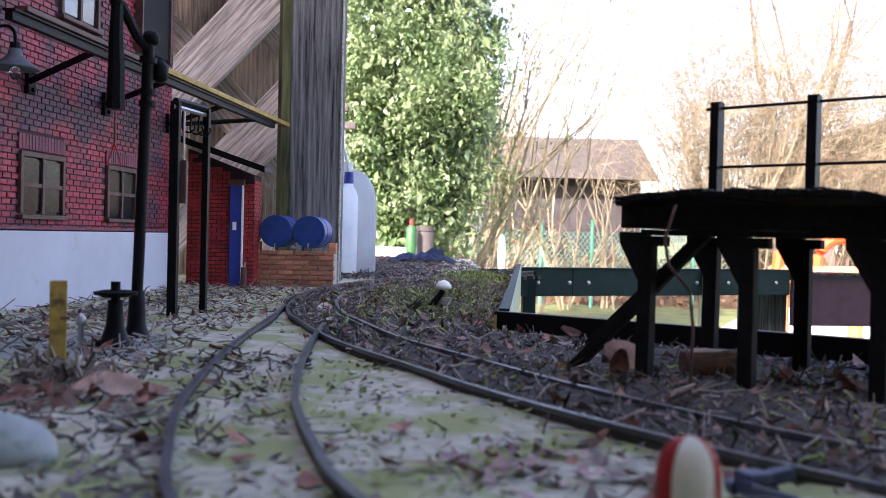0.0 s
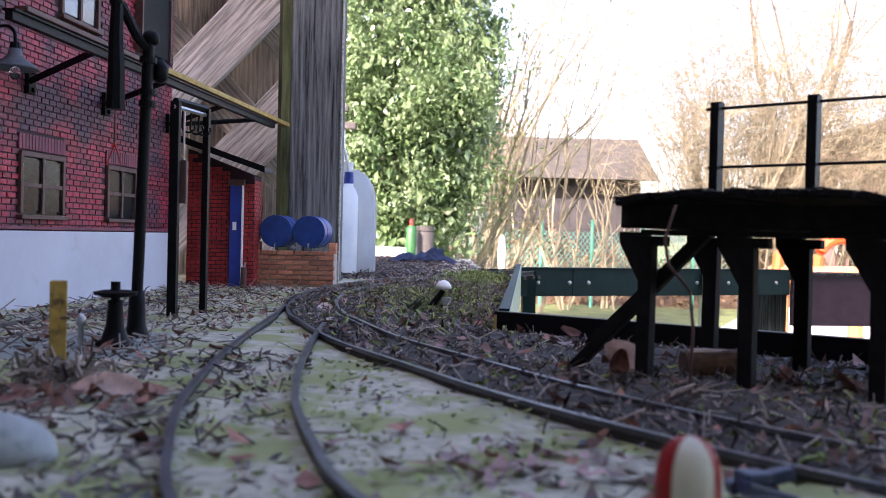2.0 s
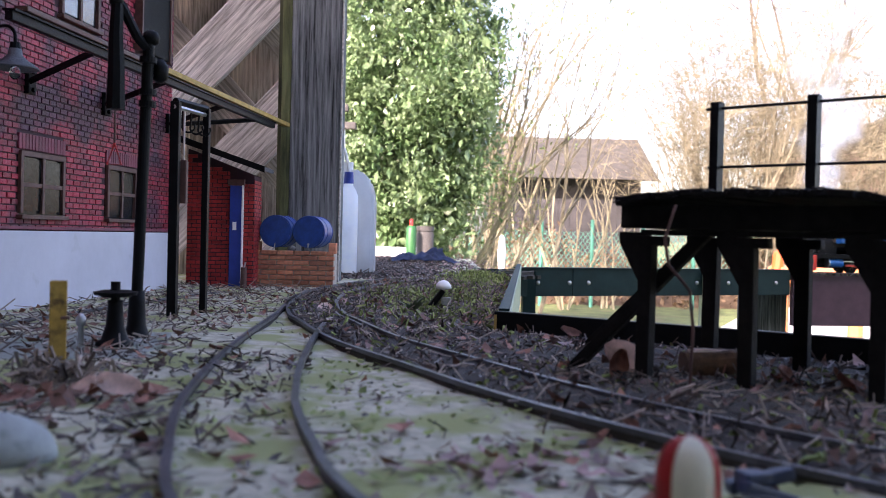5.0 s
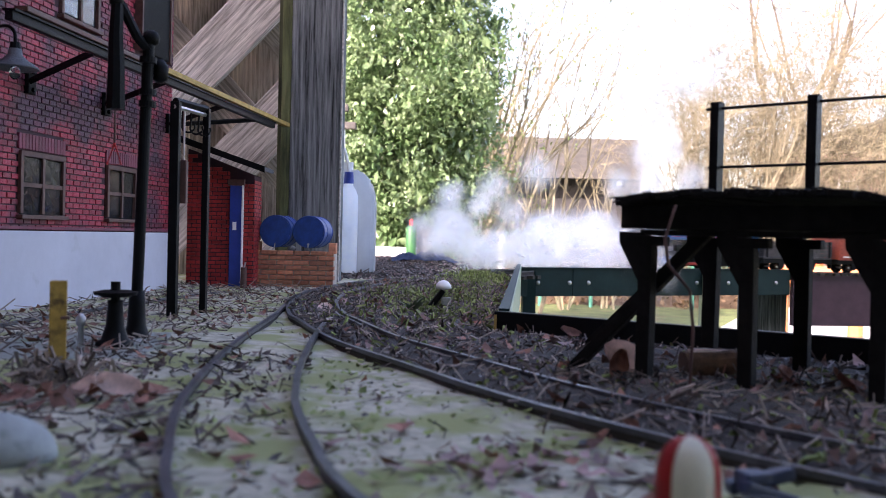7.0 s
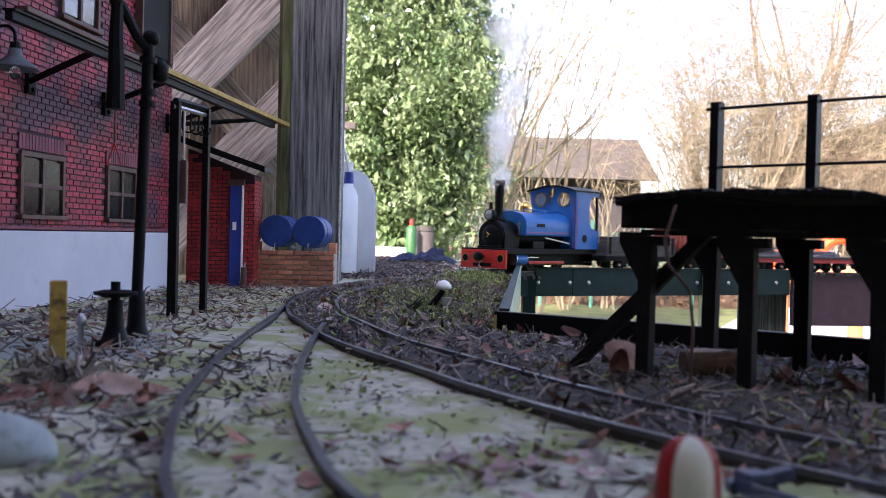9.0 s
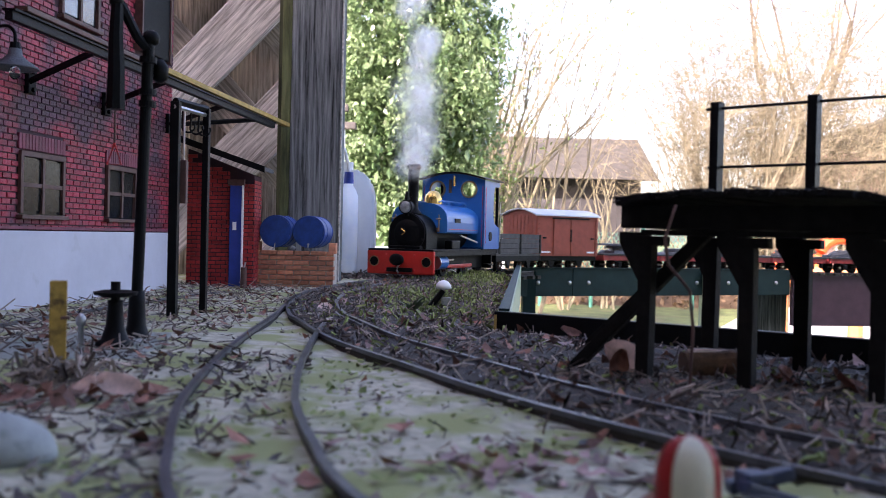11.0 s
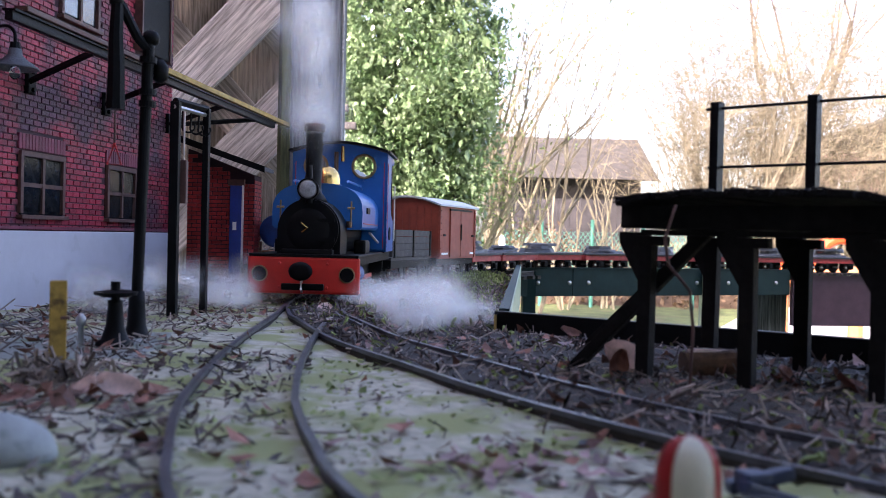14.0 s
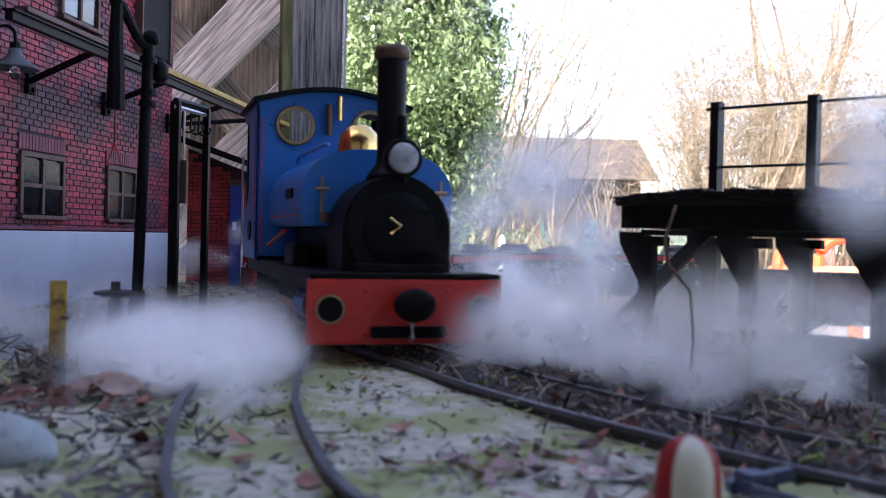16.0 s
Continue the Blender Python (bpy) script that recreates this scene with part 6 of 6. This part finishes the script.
def make_open_wagon(back):
    e = thing("open_wagon", "grey plank-sided open goods wagon", "wagon")
    L, half = 0.145, 0.0360
    sets = underframe(e, 0.0, L, half, "black", 0.0205)
    part("floor", B((0, L / 2, 0.026), (2 * half, L, 0.003)), "wagon_grey", e)
    for s in (-1, 1):
        for k in range(4):
            part("plank", B((s * half, L / 2, 0.0315 + 0.0072 * k), (0.0026, L, 0.0068), 0.0004), "wagon_grey", e)
        for y in (0.006, L / 2, L - 0.006):
            part("side_strap", B((s * (half + 0.0018), y, 0.0420), (0.0014, 0.004, 0.029)), "black", e)
    for y in (0.0013, L - 0.0013):
        for k in range(4):
            part("end_plank", B((0, y, 0.0315 + 0.0072 * k), (2 * half - 0.003, 0.0026, 0.0068), 0.0004), "wagon_grey", e)
    MOVERS.append((e, back, L * 0.27, L * 0.73, Matrix(), sets))


def make_van(back):
    e = thing("goods_van", "red-brown goods van with double doors and pale roof", "wagon")
    L, half = 0.128, 0.0420
    sets = underframe(e, 0.0, L, half - 0.003, "black", 0.0205)
    prof = [(-half, 0.024), (-half, 0.086)] + [(-half + 2 * half * k / 10, 0.086 + 0.0095 * math.sin(math.pi * k / 10)) for k in range(1, 10)] + [(half, 0.086), (half, 0.024)]
    body = part("body", prism(prof, 0, L), "wagon_red", e, "red-brown body")
    rp = [(-half - 0.003 + (2 * half + 0.006) * k / 12, 0.0862 + 0.0100 * math.sin(math.pi * k / 12)) for k in range(13)]
    part("roof", prism(rp + [(x, z + 0.0020) for x, z in rp[::-1]], -0.004, L + 0.004), "roof_grey", e, "pale grey curved roof")
    for s in (-1, 1):
        for y in (L * 0.40, L * 0.68):
            part("door", B((s * (half + 0.0008), y, 0.054), (0.0018, L * 0.27, 0.056), 0.0003), "wagon_red", body)
        part("door_bar", B((s * (half + 0.0024), L * 0.54, 0.056), (0.0016, 0.0022, 0.020)), "black", body)
        part("door_head", B((s * (half + 0.0020), L * 0.54, 0.083), (0.0018, L * 0.60, 0.0022)), "black", body)
        for y, w in ((0.018, 0.020), (L - 0.016, 0.016)):
            part("lettering_bar", B((s * (half + 0.0004), y, 0.0300), (0.0008, w, 0.0024)), "white", body, "small white lettering bar")
        for y in (0.016, L - 0.012):
            part("hinge", B((s * (half + 0.0010), y, 0.052), (0.0016, 0.006, 0.0024)), "black", body)
        for y in (0.003, L - 0.003):
            part("corner_strip", B((s * half, y, 0.055), (0.0022, 0.005, 0.060)), "wagon_red", body)
            for k in range(8):
                part("rivet", lathe([(0.0007, 0), (0.0003, 0.0006)], 6, pose(s * (half + 0.0011), y, 0.029 + 0.0074 * k, 0, 90 * s)), "black", body)
    for k in range(9):
        part("end_plank", B((-half + 0.0047 + k * (2 * half - 0.0094) / 8, -0.0004, 0.056), (0.0082, 0.0012, 0.062)), "wagon_red", body)
    MOVERS.append((e, back, L * 0.27, L * 0.73, Matrix(), sets))


def slab_mesh(rnd, w, l, h):
    bm = bmesh.new()
    n = 9
    rim = [(w / 2 * math.cos(k * math.tau / n) * rnd.uniform(0.8, 1.15), l / 2 * math.sin(k * math.tau / n) * rnd.uniform(0.85, 1.12)) for k in range(n)]
    a = [bm.verts.new((x, y, 0)) for x, y in rim]
    b = [bm.verts.new((x * rnd.uniform(0.86, 1.0), y * rnd.uniform(0.86, 1.0), h * rnd.uniform(0.75, 1.1))) for x, y in rim]
    for k in range(n):
        bm.faces.new((a[k], a[(k + 1) % n], b[(k + 1) % n], b[k]))
    bm.faces.new(a[::-1])
    bm.faces.new(b)
    return bm


def make_flats(back, count):
    rnd = random.Random(17)
    L, half, pitch = 0.112, 0.0345, 0.1235
    for i in range(count):
        e = thing("flat_wagon", "red flat wagon on black wheels carrying slate", "wagon", group="flat wagons")
        sets = underframe(e, 0.0, L, half, "flat_red", 0.0215)
        part("deck", B((0, L / 2, 0.0272), (2 * half + 0.003, L + 0.002, 0.003), 0.0005), "wagon_grey", e)
        for y in (L * 0.27, L * 0.73):
            for s in (-1, 1):
                part("axle_box", B((s * (half + 0.001), y, 0.011), (0.006, 0.007, 0.008), 0.001), "black", e)
        b = back + i * pitch
        MOVERS.append((e, b, L * 0.27, L * 0.73, Matrix(), sets))
        z = 0.0288
        for k in range(rnd.choice((2, 3, 3, 4))):
            h = rnd.uniform(0.003, 0.006)
            w, l = (0.052, rnd.uniform(0.075, 0.095)) if k == 0 else (0.042, rnd.uniform(0.045, 0.07))
            s = tagged(part("slate_slab", slab_mesh(rnd, w, l, h), "slate"), "rough grey slate slab lying on a flat wagon", "slate", "slates on the wagons")
            MOVERS.append((s, b, L * 0.27, L * 0.73, pose(rnd.uniform(-0.004, 0.004), L / 2 + rnd.uniform(-0.008, 0.008), z, 0, 0, rnd.uniform(-12, 12)), []))
            z += h * 0.95


# ---- steam ----
PUFFS = []           # thing, time of birth, outlet, rows of (age, offset)


def steam_mat():
    m = bpy.data.materials.new("steam")
    m.use_nodes = True
    nt = m.node_tree
    nt.nodes.remove(nt.nodes["Principled BSDF"])
    tc = nt.nodes.new("ShaderNodeTexCoord")
    ln = nt.nodes.new("ShaderNodeVectorMath")
    ln.operation = "LENGTH"
    nt.links.new(tc.outputs["Object"], ln.inputs[0])
    mr = nt.nodes.new("ShaderNodeMapRange")
    mr.interpolation_type = "SMOOTHSTEP"
    mr.inputs["From Min"].default_value, mr.inputs["From Max"].default_value = 1.0, 0.05
    mr.inputs["To Min"].default_value, mr.inputs["To Max"].default_value = 0.0, 1.0
    sc = nt.nodes.new("ShaderNodeMath")
    sc.operation = "DIVIDE"
    sc.inputs[1].default_value = PUFF_R
    nt.links.new(ln.outputs["Value"], sc.inputs[0])
    nt.links.new(sc.outputs[0], mr.inputs["Value"])
    ns = nt.nodes.new("ShaderNodeTexNoise")
    ns.inputs["Scale"].default_value, ns.inputs["Detail"].default_value = 24, 2
    nt.links.new(tc.outputs["Object"], ns.inputs["Vector"])
    nr = nt.nodes.new("ShaderNodeMapRange")
    nr.inputs["From Min"].default_value, nr.inputs["From Max"].default_value = 0.0, 0.75
    nt.links.new(ns.outputs["Fac"], nr.inputs["Value"])
    mu = nt.nodes.new("ShaderNodeMath")
    mu.operation = "MULTIPLY"
    nt.links.new(mr.outputs[0], mu.inputs[0])
    nt.links.new(nr.outputs[0], mu.inputs[1])
    m2 = nt.nodes.new("ShaderNodeMath")
    m2.operation = "MULTIPLY"
    m2.inputs[1].default_value = 0.34
    nt.links.new(mu.outputs[0], m2.inputs[0])
    df, tr, tl = nt.nodes.new("ShaderNodeBsdfDiffuse"), nt.nodes.new("ShaderNodeBsdfTransparent"), nt.nodes.new("ShaderNodeBsdfTranslucent")
    df.inputs["Color"].default_value = tl.inputs["Color"].default_value = (0.98, 0.97, 0.95, 1)
    a, b = nt.nodes.new("ShaderNodeMixShader"), nt.nodes.new("ShaderNodeMixShader")
    a.inputs[0].default_value = 0.5
    nt.links.new(df.outputs[0], a.inputs[1])
    nt.links.new(tl.outputs[0], a.inputs[2])
    nt.links.new(m2.outputs[0], b.inputs[0])
    nt.links.new(tr.outputs[0], b.inputs[1])
    nt.links.new(a.outputs[0], b.inputs[2])
    nt.links.new(b.outputs[0], nt.nodes["Material Output"].inputs["Surface"])
    return m


PUFF_R = 0.038
M["steam"] = steam_mat()


def puff_mesh(seed):
    rnd = random.Random(seed)
    bm = bmesh.new()
    R_ = PUFF_R
    for k in range(7):
        m = Euler((rnd.uniform(0, 6.28), rnd.uniform(0, 6.28), rnd.uniform(0, 6.28))).to_matrix().to_4x4()
        off = Matrix.Translation((0, 0, rnd.uniform(-0.25, 0.25) * R_))
        bmesh.ops.create_circle(bm, cap_ends=True, segments=12, radius=R_, matrix=m @ off)
    me = bpy.data.meshes.new("steam_puff")
    bm.to_mesh(me)
    bm.free()
    me.materials.append(M["steam"])
    return me


CHIMNEY, COCK_L, COCK_R = Vector((0, 0.036, 0.137)), Vector((0.036, 0.03, 0.014)), Vector((-0.036, 0.03, 0.014))
WAITING = Vector((0, 0.115, -1.3))      # not yet steam: under the lawn, below the engine


def make_steam():
    rnd = random.Random(99)
    meshes = [puff_mesh(k) for k in range(6)]

    def puff(t0, outlet, drift, side, lo=0.45, hi=0.85):
        o = tagged(new("steam_puff", rnd.choice(meshes)), "soft white puff of drifting steam", "steam", "steam puffs", "stuff")
        o.visible_shadow = False
        o.scale = [rnd.uniform(lo, hi)] * 3
        PUFFS.append((o, t0, outlet, drift, side, rnd.random()))
    t = 0.6
    while t < 15.9:
        # the chimney breathes out in gusts, thin while it drifts
        if t < 7.0:
            puff(t, CHIMNEY, Vector((rnd.gauss(-0.11, 0.05), rnd.gauss(0.0, 0.02), rnd.uniform(0.20, 0.34))), rnd.gauss(-0.012, 0.02), 0.8, 1.4)
            t += rnd.uniform(0.04, 0.07)
        elif t < 10.8:
            puff(t, CHIMNEY, Vector((rnd.gauss(-0.045, 0.022), rnd.gauss(0.0, 0.016), rnd.uniform(0.28, 0.40))), rnd.gauss(-0.012, 0.018), 0.5, 1.2)
            t += rnd.uniform(0.035, 0.065)
        else:
            puff(t, CHIMNEY, Vector((rnd.gauss(-0.020, 0.016), rnd.gauss(0.0, 0.014), rnd.uniform(0.28, 0.38))), rnd.gauss(-0.008, 0.018), 0.5, 1.15)
            t += rnd.uniform(0.03, 0.055) if t < 15.0 else rnd.uniform(0.05, 0.09)
    for k in range(130):      # the drains blow while the engine crosses the bridge
        t0 = 6.0 + 1.05 * (k / 130)
        puff(t0, COCK_R if k % 3 else COCK_L, Vector((rnd.uniform(-0.62, -0.10), rnd.uniform(-0.10, 0.04), rnd.uniform(0.0, 0.13))), 0.6, 0.8, 1.4)
    for k in range(8):
        puff(11.6 + 0.2 * k, COCK_R, Vector((rnd.uniform(-0.10, -0.05), rnd.uniform(-0.05, 0.0), rnd.uniform(0.0, 0.02))), 0.6, 0.4, 0.7)
    for k in range(190):      # and again on the curve before the building
        t0 = 13.55 + 2.35 * (k / 190) ** 0.95
        w, r = rnd.random(), rnd.random()
        if k % 5 < 3:
            x = rnd.uniform(0.0 if t0 < 14.4 else 0.045, 0.09 if t0 < 13.8 else 0.19)
            goal, out, rise = Vector((x, max(0.27, 0.46 - 1.2 * x + rnd.gauss(0, 0.035)), 0)), COCK_L, 0.002 + (0.035 if t0 < 14.1 else 0.055) * w * r
            if t0 > 14.5 and k % 5 != 1:
                continue
        elif t0 < 14.3:
            goal, out, rise = Vector((rnd.uniform(-0.32, -0.12), rnd.uniform(0.45, 0.64), 0)), COCK_R, 0.075 * w * r
        elif t0 < 15.2:
            if k % 2:
                continue
            goal, out, rise = Vector((rnd.uniform(-0.20, -0.08), rnd.uniform(0.38, 0.50), 0)), COCK_R, 0.006 * r
        else:
            goal, out, rise = Vector((rnd.uniform(-0.15, -0.055), rnd.uniform(0.225, 0.33), 0)), COCK_R, 0.003 * r
        away = (goal - ride(front(t0), 0.08, 0.18) @ out) / 0.96
        away.z = rise
        puff(t0, out, away, 0.6, 0.45, 0.6 + 0.4 * w)
        if t0 > 15.2 and out is COCK_R:
            puff(t0 + 0.02, out, away * rnd.uniform(0.75, 1.1), 0.6, 0.45, 0.8)


def motions():
    times = [k * 0.2 for k in range(81)]
    for ob, back, a, b, extra, sets in MOVERS:
        walk(ob, [(t, ride(front(t) - back, a, b) @ extra) for t in times])
        if sets:
            fast = []
            t = 0.0
            while t < 16.0 - 1e-6:
                fast.append(t)
                t += 0.1
            fast.append(16.0)
            for ax, y, r in sets:
                walk(ax, [(t, pose(0, y, r) @ Matrix.Rotation((front(t) - front(0)) / r, 4, "X")) for t in fast])
    for ob, t0, outlet, drift, slow, u in PUFFS:
        rows = []
        spin = Euler((u * 6, u * 11, u * 17)).to_matrix().to_4x4()
        ts = sorted({0.0, 16.0} | {round(min(max(x, 0), 16), 3) for x in [t0 + d for d in (-0.07, -0.03, 0.0, 0.12, 0.3, 0.6, 1.0, 1.5, 2.2, 3.2, 4.5)]} | {k * 0.4 for k in range(41) if k * 0.4 < t0 - 0.15})
        launch = ride(front(t0), 0.08, 0.18) @ outlet
        for t in ts:
            if t < t0 - 0.05:
                p = ride(front(t), 0.08, 0.18) @ WAITING
            else:
                age = max(0.0, t - t0)
                if slow == 0.6:
                    k = (1 - math.exp(-age * 2.5)) / 2.5 * 2.4
                    p = launch + Vector((drift.x * k, drift.y * k, drift.z * age))
                    p.z = max(p.z - 0.012, 0.002)
                    if t0 > 13 and outlet is COCK_R:
                        p.x -= 0.16 * max(0.0, age - 0.6) ** 2
                    if t0 < 12:
                        p.z += (0.95 + 0.9 * u) * max(0.0, age - 0.8) ** 2
                        p.x += 0.30 * max(0.0, age - 0.8) ** 2
                else:
                    p = launch + Vector((drift.x * age + slow * age ** 1.3, drift.y * age, drift.z * age))
            rows.append((t, Matrix.Translation(p) @ spin))
        walk(ob, rows)


# ---- build ----
make_ground()
make_board()
make_bed()
make_light_blockers()
make_fence()
make_track()
make_building()
make_gantry()
make_crane()
make_yard()
make_annex()
make_bunker()
make_bottles()
make_platform()
make_bridge()
make_front_bits()
make_garden()
make_loco()
make_open_wagon(0.268)
make_van(0.428)
make_flats(0.580, 8)
make_steam()
make_litter()
motions()
